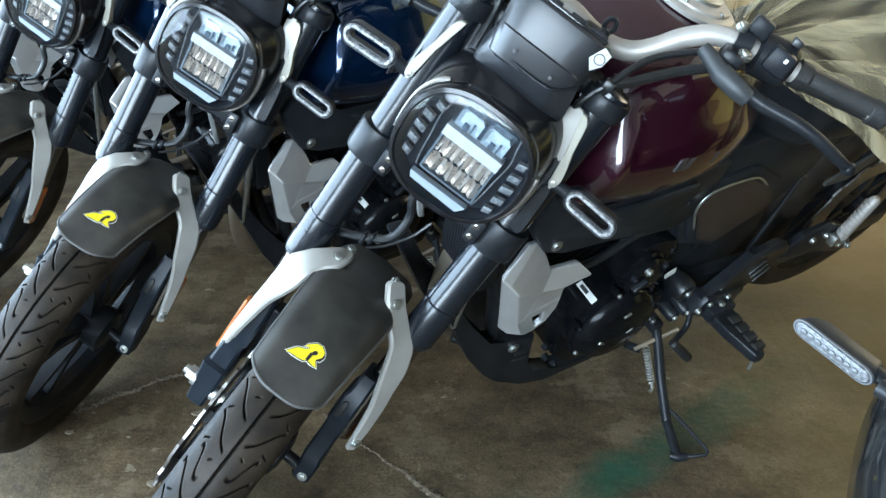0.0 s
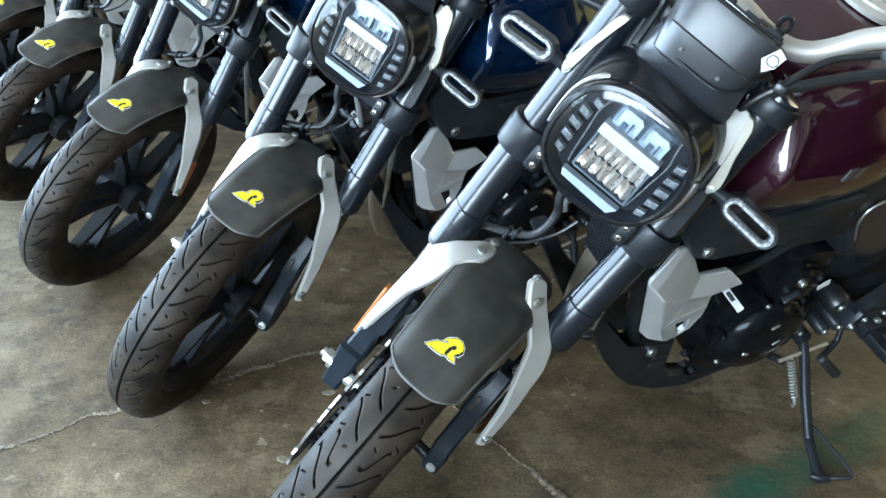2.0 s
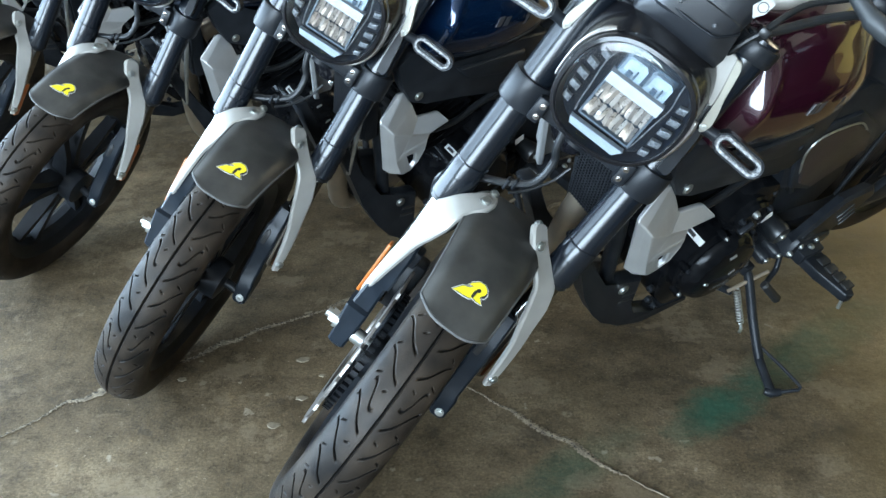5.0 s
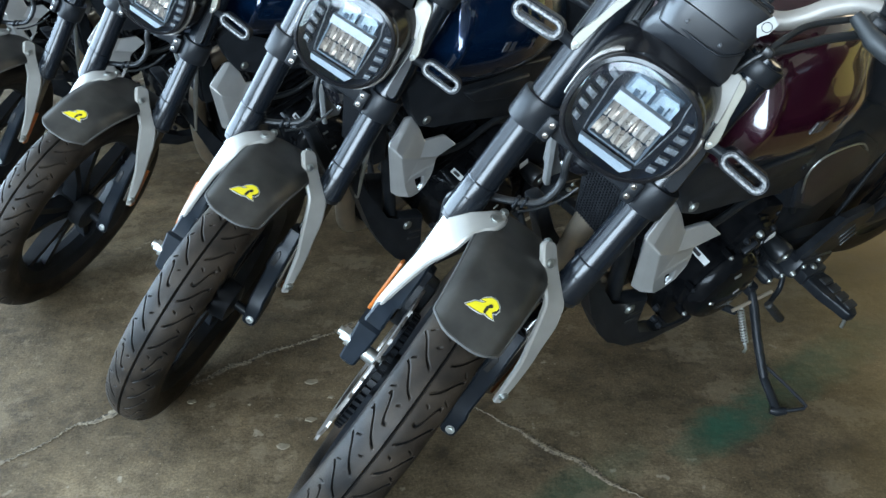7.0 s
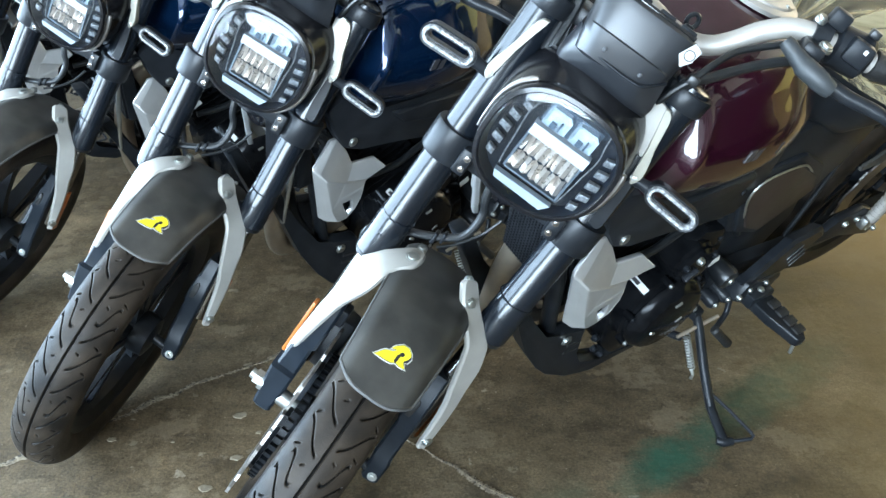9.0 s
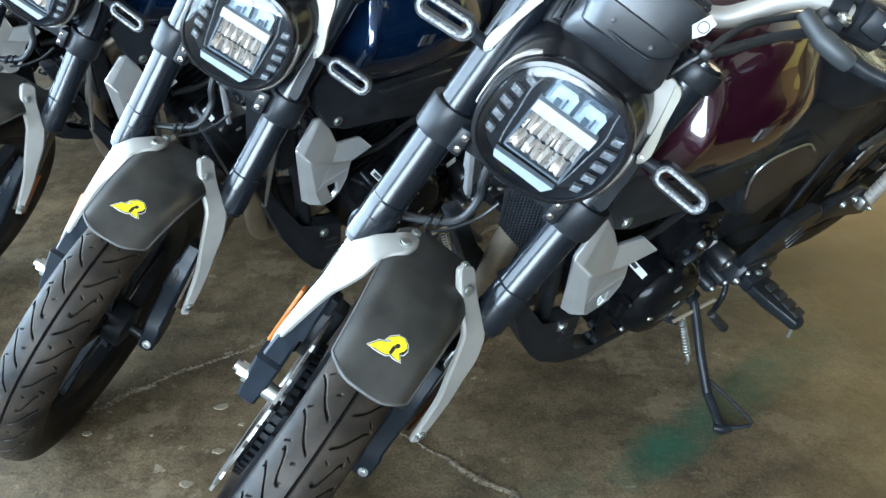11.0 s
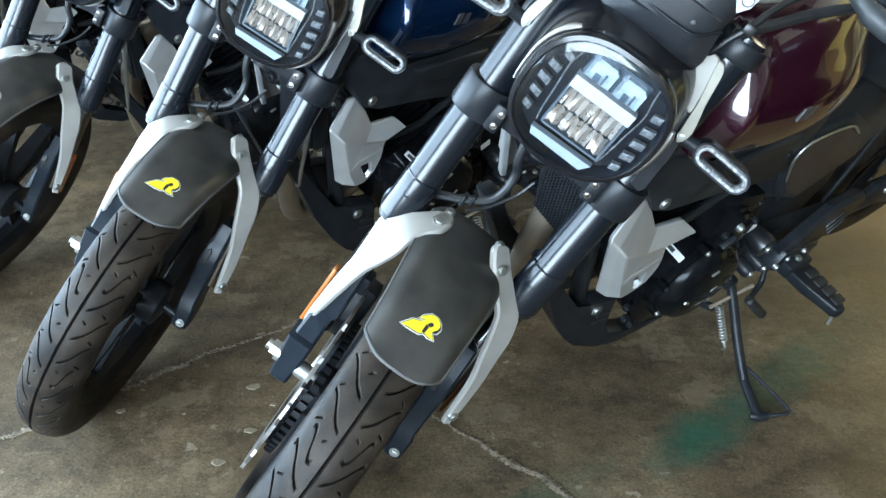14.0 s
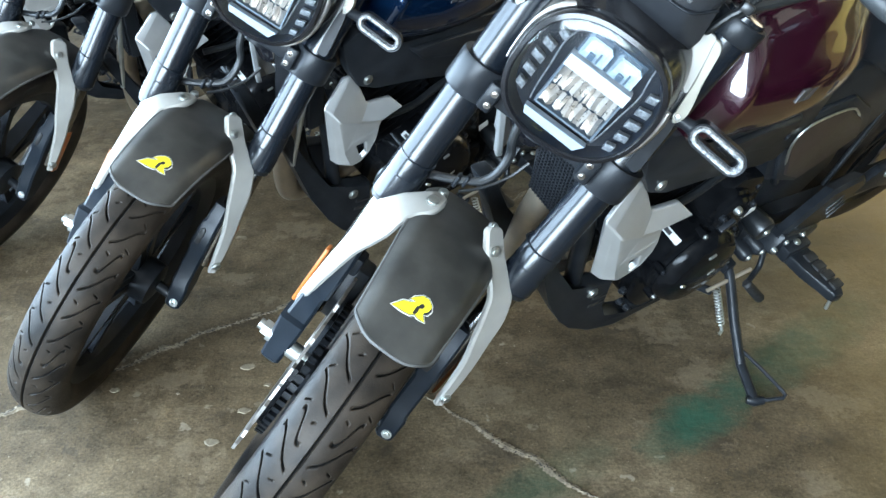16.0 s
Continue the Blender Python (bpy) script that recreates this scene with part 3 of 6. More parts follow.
def wheel(parent, name, centre, R, rim, half, at, disc_side):
    """Cast alloy wheel: rim, hub, spokes, tyre and brake disc."""
    w = half * 0.72

    def rim_fn(bm):
        turned(bm, [(rim - 0.004, -w), (rim + 0.006, -w), (rim + 0.006, -w + 0.006), (rim - 0.012, -w + 0.014), (rim - 0.022, 0), (rim - 0.012, w - 0.014), (rim + 0.006, w - 0.006),
                    (rim + 0.006, w), (rim - 0.004, w), (rim - 0.026, w * 0.62), (rim - 0.034, 0), (rim - 0.026, -w * 0.62)], centre, 1, 64, closed=True)
    root = make(name, rim_fn, PLASTIC, parent, "black cast alloy wheel with five twin spokes", at)
    c = V(centre)
    make("hub", lambda bm: turned(bm, [(0.020, -0.055), (0.038, -0.05), (0.040, -0.025), (0.030, 0), (0.040, 0.025), (0.038, 0.05), (0.020, 0.055)], centre, 1, 24), PLASTIC, root)
    for k in range(5):
        a = 2 * math.pi * k / 5 + 0.3

        def spoke(bm, a=a):
            d = V((math.sin(a), 0, math.cos(a)))
            t = V((math.cos(a), 0, -math.sin(a)))
            for s in (-1, 1):
                rings = []
                for r, off, ww, tt in ((0.030, 0.010, 0.010, 0.020), (0.09, 0.016, 0.007, 0.016), (rim - 0.028, 0.040, 0.009, 0.012)):
                    p = c + d * r + t * off * s
                    rings.append([p + t * ww + V((0, tt, 0)), p - t * ww + V((0, tt, 0)), p - t * ww * 0.8 - V((0, tt, 0)), p + t * ww * 0.8 - V((0, tt, 0))])
                loft(bm, rings)
        make("spoke", spoke, PLASTIC, root)
    ob = new("tyre", tyre_mesh(R, rim, half, 1, name == "front_wheel"))
    ob.parent = root
    ob.location = centre
    tagged(ob, "black road tyre with slanting tread grooves and dust")

    def disc_fn(bm):
        n = 120
        y0 = c.y + disc_side * 0.066
        rings = []
        for k in range(n):
            a = 2 * math.pi * k / n
            ro = 0.138 + 0.0035 * (1 if math.sin(a * 14) > 0 else -1)
            ring = []
            for r, y in ((0.088, y0 - 0.002), (ro, y0 - 0.002), (ro, y0 + 0.002), (0.088, y0 + 0.002)):
                ring.append(V((c.x + r * math.sin(a), y, c.z + r * math.cos(a))))
            rings.append(ring)
        loft(bm, rings, cap=False, loop=True)
    make("brake_disc", disc_fn, DISC, root, "scratched steel brake disc with a wavy edge")

    if name == "front_wheel":
        def teeth(bm):
            rings = []
            for k in range(96):
                a = 2 * math.pi * k / 96
                ro = 0.106 if k % 2 else 0.098
                for b in (a, a + math.pi / 96 * 1.9):
                    rings.append([V((c.x + r * math.sin(b), c.y + disc_side * y, c.z + r * math.cos(b))) for r, y in ((0.086, 0.046), (ro, 0.046), (ro, 0.057), (0.086, 0.057))])
            loft(bm, rings, cap=False, loop=True)
        make("sensor_ring", teeth, PLASTIC, root, "black toothed wheel sensor ring")
    for k in range(6):
        def arm(bm, k=k):
            y0 = c.y + disc_side * 0.060
            a = 2 * math.pi * k / 6
            d, t = V((math.sin(a), 0, math.cos(a))), V((math.cos(a), 0, -math.sin(a)))
            p0, p1 = c + d * 0.034, c + d * 0.098
            p0.y = p1.y = y0
            loft(bm, [[p + t * ww + V((0, 0.004, 0)), p - t * ww + V((0, 0.004, 0)), p - t * ww - V((0, 0.004, 0)), p + t * ww - V((0, 0.004, 0))] for p, ww in ((p0, 0.012), (p1, 0.009))])
        make("disc_arm", arm, PLASTIC, root)
    return root


def bolt(parent, at, direction, r=0.006, h=0.005, material=None, mat4=None):
    d = V(direction).normalized()

    def fn(bm):
        p = V(at)
        tube(bm, [p - d * 0.004, p + d * h * 0.35, p + d * h * 0.36, p + d * h * 0.9, p + d * h, p + d * h, p + d * h * 0.5], [r * 1.35, r * 1.35, r, r * 0.95, r * 0.72, r * 0.50, r * 0.44], 12)
    return make("bolt", fn, material or STEEL, parent, at=mat4)


def smooth_outline(n=64, w=0.0835, z0=0.4760, z1=0.6365):
    """The lamp's front outline: a rounded square, a little fuller at the top."""
    pts = []
    zc, h = (z0 + z1) / 2, (z1 - z0) / 2
    for k in range(n):
        a = 2 * math.pi * k / n
        c, s = math.cos(a), math.sin(a)
        e = 2.35 if s < 0 else 2.5
        y = math.copysign(abs(c) ** (2 / e), c) * w - 0.0045
        z = math.copysign(abs(s) ** (2 / e), s) * h
        pts.append((y, zc + z + 0.06 * y * (0.4 if s > 0 else 1.0)))
    return pts


LAMP_MID = 0.008
TILT = math.tan(radians(10))


def face(y, z, depth=0.0):
    """A point on the lamp's tilted front, depth behind it."""
    return V((0.057 + (z - 0.56) * TILT - depth, LAMP_MID + y, z + depth * TILT))


def headlight(bike):
    out = smooth_outline()
    n = len(out)
    cy, cz = -0.0045, 0.556

    def inset(k):
        return [(cy + (y - cy) * k, cz + (z - cz) * k) for y, z in out]

    def bucket(bm):
        rings = []
        for k, dep in ((0.905, 0.003), (0.930, 0.0), (0.985, 0.0015), (1.0, 0.006), (1.003, 0.013), (0.990, 0.016), (0.997, 0.020), (1.045, 0.038), (1.085, 0.066), (1.090, 0.090), (1.04, 0.115), (0.92, 0.138), (0.70, 0.152), (0.3, 0.158)):
            rings.append([face(y, z + max(0, z - 0.557) * dep * 1.2, dep) for y, z in inset(k)])
        vs = [[bm.verts.new(p) for p in r] for r in rings]
        for a, b in zip(vs, vs[1:]):
            for i in range(n):
                bm.faces.new((a[i], a[(i + 1) % n], b[(i + 1) % n], b[i]))
        bm.faces.new(vs[-1])
    lamp = make("headlight", bucket, BUCKET, bike, "gloss black shield-shaped LED headlight", FORK)

    def well(bm):
        rings = [[face(y, z, dep) for y, z in inset(k)] for k, dep in ((0.908, 0.003), (0.885, 0.012), (0.86, 0.022))]
        vs = [[bm.verts.new(p) for p in r] for r in rings]
        for a, b in zip(vs, vs[1:]):
            for i in range(n):
                bm.faces.new((a[i], a[(i + 1) % n], b[(i + 1) % n], b[i]))
        bm.faces.new(vs[-1])
    make("lamp_well", well, WELL, lamp)

    # the bright lamp block: frame, two upper projector boxes, cross bar and faceted bowls
    def quad(bm, y0, y1, z0, z1, d0, d1, bev=0.0015):
        c = [face(y0, z0, d0), face(y1, z0, d0), face(y1, z1, d0), face(y0, z1, d0)]
        k = [face(y0, z0, d1), face(y1, z0, d1), face(y1, z1, d1), face(y0, z1, d1)]
        loft(bm, [k, c])

    def frame_fn(bm):
        for y0, y1, z0, z1 in ((-0.0390, -0.0365, 0.512, 0.582), (0.0345, 0.0370, 0.512, 0.582), (-0.0365, 0.0345, 0.511, 0.5135)):
            quad(bm, y0, y1, z0, z1, 0.010, 0.022)
    make("lamp_frame", frame_fn, REFLECTOR, lamp)
    make("lamp_backing", lambda bm: quad(bm, -0.036, 0.034, 0.514, 0.612, 0.0205, 0.0215), BACKING, lamp)

    def bar(bm):
        quad(bm, -0.039, 0.038, 0.5675, 0.582, 0.0055, 0.018)
    make("cross_bar", bar, BAR_WHITE, lamp)

    def bowls(bm):
        rnd = random.Random(5)
        cols = 13
        for row in range(2):
            z0, z1 = ((0.516, 0.539), (0.541, 0.566))[row]
            for i in range(cols):
                y0, y1 = -0.036 + 0.070 * i / cols, -0.036 + 0.070 * (i + 0.96) / cols
                tilt = 0.0024 * (1 if (i + row) % 2 else -1) * rnd.uniform(0.4, 1.4)
                skew = rnd.uniform(-0.0016, 0.0016)
                lines = []
                for k in range(6):
                    z = z0 + (z1 - z0) * k / 5
                    bow = 0.0035 * (2 * k / 5 - 1) ** 2
                    lean = 0.0004 * math.sin(k * 1.3 + i * 2.1)
                    lines.append((bm.verts.new(face(y0 + skew * (k - 2.5) / 2.5, z, 0.0165 + tilt - bow + lean)), bm.verts.new(face(y1 + skew * (k - 2.5) / 2.5, z, 0.0165 - tilt - bow + lean))))
                for a, b in zip(lines, lines[1:]):
                    bm.faces.new((a[0], a[1], b[1], b[0]))
    make("low_beam_reflector", bowls, FACET, lamp, "faceted chrome reflector", smooth=10)

    for y0 in (-0.034, 0.002):
        def proj(bm, y0=y0):
            cell = [(y0, 0.5845), (y0 + 0.031, 0.5845), (y0 + 0.031, 0.604), (y0 + 0.026, 0.609), (y0 + 0.004, 0.609), (y0, 0.604)]
            mid = [(y0 + 0.0155 + (y - y0 - 0.0155) * 0.72, 0.5955 + (z - 0.5955) * 0.66) for y, z in cell]
            loft(bm, [[face(y, z, 0.0205) for y, z in cell], [face(y, z, 0.0110) for y, z in cell], [face(y, z, 0.0165) for y, z in mid]])
        pr = make("high_beam_lens", proj, PROJECTOR, lamp, "pale blue clear lens window", smooth=10)
        make("diode", lambda bm, y0=y0: [quad(bm, y0 + 0.010, y0 + 0.017, 0.5850, 0.5915, 0.010, 0.016), quad(bm, y0 + 0.0205, y0 + 0.0225, 0.5850, 0.596, 0.011, 0.016)], BACKING, pr)

    def foot(bm):
        pts = [(-0.0440, 0.5045), (0.0355, 0.5055), (0.0270, 0.4935), (-0.0400, 0.4955)]
        c = [face(y, z, 0.004) for y, z in pts]
        k = [face(y, z, 0.014) for y, z in pts]
        loft(bm, [k, c])
    make("daylight_bar", foot, LED_BAR, lamp, "pale frosted daylight bar")
    for side in (-1, 1):
        for k in range(5):
            z = 0.5195 + k * 0.0181
            y = (0.0555, 0.0588, 0.0592, 0.0588, 0.0570)[k] if side > 0 else (-0.0618, -0.0632, -0.0640, -0.0622, -0.0560)[k]
            hw = (0.0052, 0.0066, 0.0072, 0.0070, 0.0056)[k]

            def seg(bm, y=y, z=z, hw=hw, side=side):
                q = [(y - hw, z - 0.0042 - side * 0.0015), (y + hw, z - 0.0042 + side * 0.0015), (y + hw, z + 0.0042 + side * 0.0015), (y - hw, z + 0.0042 - side * 0.0015)]
                loft(bm, [[face(a, b, 0.016) for a, b in q], [face(a, b, 0.009) for a, b in q], [face(y + (a - y) * 0.8, z + (b - z) * 0.7, 0.0082) for a, b in q]])
            make("marker_segment", seg, SEGMENT, lamp)

        # raised edge between the marker panel and the middle
        def divide(bm, side=side):
            line = spline([(0.0, side * y, z) for y, z in ((0.0405, 0.632), (0.0440, 0.606), (0.0480, 0.585), (0.0455, 0.555), (0.0430, 0.525), (0.0400, 0.508))], 5)
            tube(bm, [face(p.y - 0.003, p.z, 0.011 if 0 < i < len(line) - 1 else 0.016) for i, p in enumerate(line)], 0.0010, 6)
        make("panel_edge", divide, SEGMENT, lamp)
    for y, z in ((-0.012, 0.6195), (0.012, 0.6185), (0.034, 0.6120)):
        make("print_ring", lambda bm, y=y, z=z: loft(bm, [[face(y + r * math.cos(a), z + r * math.sin(a), d) for r, d in ((0.0042, 0.0200), (0.0042, 0.0195), (0.0036, 0.0195), (0.0036, 0.0200))] for a in (2 * math.pi * k / 20 for k in range(20))], cap=False, loop=True), BACKING, lamp)

    def pane(bm):
        rings = [[face(y, z, dep) for y, z in inset(k)] for k, dep in ((0.908, 0.0015), (0.80, -0.002), (0.5, -0.0045), (0.15, -0.0055))]
        vs = [[bm.verts.new(p) for p in r] for r in rings]
        for a, b in zip(vs, vs[1:]):
            for i in range(n):
                bm.faces.new((a[i], a[(i + 1) % n], b[(i + 1) % n], b[i]))
        bm.faces.new(vs[-1])
    g = make("lamp_glass", pane, GLASS, lamp, "clear curved lamp cover")
    g.visible_shadow = False
    for side in (-1, 1):
        def trim(bm, side=side):
            line = [o for o in out if (o[1] < 0.590 and o[0] > 0.020 if side > 0 else o[0] < -0.058 and o[1] > 0.525)]
            line.sort(key=lambda o: o[1] + o[0] * 0.5)
            m = len(line) - 1
            tube(bm, [face(-0.0045 + (y + 0.0045) * 1.035, 0.556 + (z - 0.556) * 1.035, 0.017) for y, z in line], [0.0012 + 0.0036 * (i / m) ** 1.5 if i < m else 0.0028 for i in range(m + 1)], 10)
        make("side_trim", trim, DISC, lamp, "thin silver lamp trim")


def instrument(bike):
    def pod(bm):
        rings = []
        # front edge, height, half width and depth of each level; levels tip up towards the front
        for f, z, hw, dep in ((0.030, 0.668, 0.040, 0.040), (0.042, 0.676, 0.050, 0.056), (0.0445, 0.694, 0.0545, 0.066), (0.0450, 0.7085, 0.0570, 0.070), (0.0425, 0.7100, 0.0575, 0.070), (0.0390, 0.7400, 0.0620, 0.072), (0.0360, 0.7500, 0.0625, 0.070), (0.0320, 0.7530, 0.0600, 0.064)):
            ring = []
            for k in range(32):
                a = 2 * math.pi * k / 32
                y = math.copysign(abs(math.cos(a)) ** 0.60, math.cos(a)) * hw
                t = (math.copysign(abs(math.sin(a)) ** 0.80, math.sin(a)) - 1) * dep / 2
                ring.append(V((f + t * 0.97, LAMP_MID - 0.004 + y, z + t * 0.22)))
            rings.append(ring)
        loft(bm, rings)
    root = make("instrument_pod", pod, POD, bike, "matt black plastic instrument housing", FORK)
    make("dial", lambda bm: block(bm, (-0.001, LAMP_MID - 0.004, 0.7475), (0.056, 0.104, 0.006), 0.002, (0, -12.8, 0)), GLOSS, root)
    for y in (-0.018, 0.0296):
        bolt(root, (0.0455, y, 0.6925), (0.85, 0, 0.4), 0.0018, 0.0030, RIM_GREY)
    for y in (-0.020, 0.012, 0.040):
        make("button", lambda bm, y=y: block(bm, (0.020, LAMP_MID - 0.004 + y, 0.7545), (0.010, 0.020, 0.008), 0.002, (0, -12.8, 0)), PLASTIC, root)

    def tab(bm):
        block(bm, (-0.030, 0.047, 0.747), (0.020, 0.012, 0.014), 0.003, (0, -12, 0))
        loop = [(-0.038, 0.047 + 0.0062 * math.cos(2 * math.pi * k / 20), 0.758 + 0.0085 * math.sin(2 * math.pi * k / 20)) for k in range(21)]
        tube(bm, loop, 0.0030, 8, cap=False)
    make("cable_loop", tab, CAST, root)

    LIP_LINE = [(0.008, -0.0545, 0.6940), (0.022, -0.0440, 0.6877), (0.032, -0.0330, 0.6846), (0.040, -0.0185, 0.6813), (0.0455, 0.0071, 0.6806), (0.0460, 0.0258, 0.6811), (0.0440, 0.0400, 0.6838), (0.026, 0.0605, 0.6975)]
    NECK = [(0.000, -0.0585, 0.6680), (0.012, -0.0545, 0.6560), (0.022, -0.0400, 0.6575), (0.032, -0.0200, 0.6630), (0.0375, 0.0080, 0.6640), (0.0375, 0.0280, 0.6630), (0.033, 0.0460, 0.6625), (0.018, 0.0670, 0.6620)]

    def neck(bm):
        loft(bm, [[a + V((-0.012, 0, 0.006)), a, b, b + V((-0.020, 0, -0.022)), V((-0.050, b.y * 0.85, 0.635))] for a, b in zip(spline(LIP_LINE, 4), spline(NECK, 4))])
    make("front_cowl", neck, POD, root, smooth=50)
    make("cowl_lip", lambda bm: tube(bm, spline(LIP_LINE, 6), 0.0018, 8), PLASTIC, root)
    tag = make("warning_sticker", lambda bm: slab(bm, [(0.049, 0.733), (0.057, 0.752), (0.068, 0.748), (0.066, 0.733), (0.058, 0.722)], 0, 0.0345, 0.0352), TAG, root, "small pale tag with a dark print")
    make("print_bar", lambda bm: turned(bm, [(0.0065, 0.0352), (0.0065, 0.0356), (0.0052, 0.0356), (0.0052, 0.0352)], (0, 0.0595, 0.738), 0, 20, closed=True), DECAL, tag)


def fender(bike):
    def half(a):
        """Half width of the mudguard at an angle from its top."""
        return 0.0605 - 0.0095 * min(1.0, max(0.0, (math.degrees(a) - 8) / 26))

    def at(a, y, lift=0.0):
        t = abs(y) / half(a)
        r = 0.3115 + lift - 0.006 * t ** 2 - 0.011 * max(0, t - 0.72) ** 1.5 * 6.5
        return V((r * math.sin(a), y, r * math.cos(a)))

    def nose(t):
        return radians(38.4 - 4.6 * t ** 3.2)

    def shell(bm):
        outer, inner = [], []
        for k in range(31):
            o, i = [], []
            for q in np.linspace(-1, 1, 25):
                t = abs(q)
                a0 = radians(-46 + 6 * t ** 3)
                a = a0 + (nose(t) - a0) * k / 30
                o.append(at(a, q * half(a)))
                i.append(at(a, q * half(a) * 0.965, -0.0040))
            outer.append(o)
            inner.append(i)
        skin(bm, outer, inner)
    root = make("front_fender", shell, FENDER, bike, "dusty dark grey plastic front mudguard with a yellow sticker", FORK)

    def lip(bm):
        pts = []
        for a in np.linspace(2, 33, 14):
            pts.append(at(radians(a), -half(radians(a)), -0.0015))
        for q in np.linspace(-0.985, 0.985, 31):
            pts.append(at(nose(abs(q)), q * half(nose(abs(q))), -0.0015))
        for a in np.linspace(33, 2, 14):
            pts.append(at(radians(a), half(radians(a)), -0.0015))
        tube(bm, pts, 0.0024, 8)
    make("rolled_edge", lip, LIP, root, "pale rolled edge")

    # winged emblem: white backing, black outline, yellow shapes
    def patch(bm, poly, lift):
        top = [at(radians(26.0) - z / 0.3115, y, lift) for y, z in poly]
        bot = [at(radians(26.0) - z / 0.3115, y, lift - 0.0004) for y, z in poly]
        loft(bm, [bot, top])

    wing = [(-0.0229, -0.0192), (-0.0144, -0.0069), (-0.0054, -0.0033), (-0.0016, 0.0019), (-0.0091, 0.0001), (-0.0057, 0.0049), (0.0016, 0.0120), (0.0089, 0.0127), (0.0148, 0.0083), (0.0177, 0.0019), (0.0159, -0.0045), (0.0116, -0.0076), (0.0172, -0.0143), (0.0098, -0.0147), (0.0036, -0.0133), (-0.0003, -0.0168), (-0.0078, -0.0180), (-0.0155, -0.0181)]

    def grow(poly, k):
        """The outline pushed outwards by k."""
        area = sum(p[0] * q[1] - q[0] * p[1] for p, q in zip(poly, poly[1:] + poly[:1]))
        out = []
        for i, p in enumerate(poly):
            a, b = V(poly[i - 1]), V(poly[(i + 1) % len(poly)])
            t = (b - a).normalized() * (k if area > 0 else -k)
            out.append((p[0] + t.y, p[1] - t.x))
        return out
    make("emblem_backing", lambda bm: patch(bm, grow(wing, 0.0022), 0.0006), PAPER, root)
    make("emblem_outline", lambda bm: patch(bm, grow(wing, 0.0010), 0.0010), INK, root)
    make("emblem", lambda bm: patch(bm, wing, 0.0014), YELLOW, root, "plain yellow winged emblem shape")
    make("emblem_eye", lambda bm: patch(bm, [(0.0026, -0.0038), (0.0032, 0.0004), (0.0055, 0.0031), (0.0081, 0.0029), (0.0092, 0.0005), (0.0078, -0.0028), (0.0060, -0.0033)], 0.0018), INK, root)
    make("emblem_slit", lambda bm: patch(bm, [(0.0008, -0.0137), (0.0012, -0.0029), (0.0053, -0.0032), (0.0053, -0.0083), (0.0044, -0.0137)], 0.0018), INK, root)
    make("emblem_shade", lambda bm: patch(bm, [(0.0118, -0.0060), (0.0155, -0.0008), (0.0164, 0.0055), (0.0178, 0.0015), (0.0162, -0.0045), (0.0120, -0.0078)], 0.0017), INK, root)


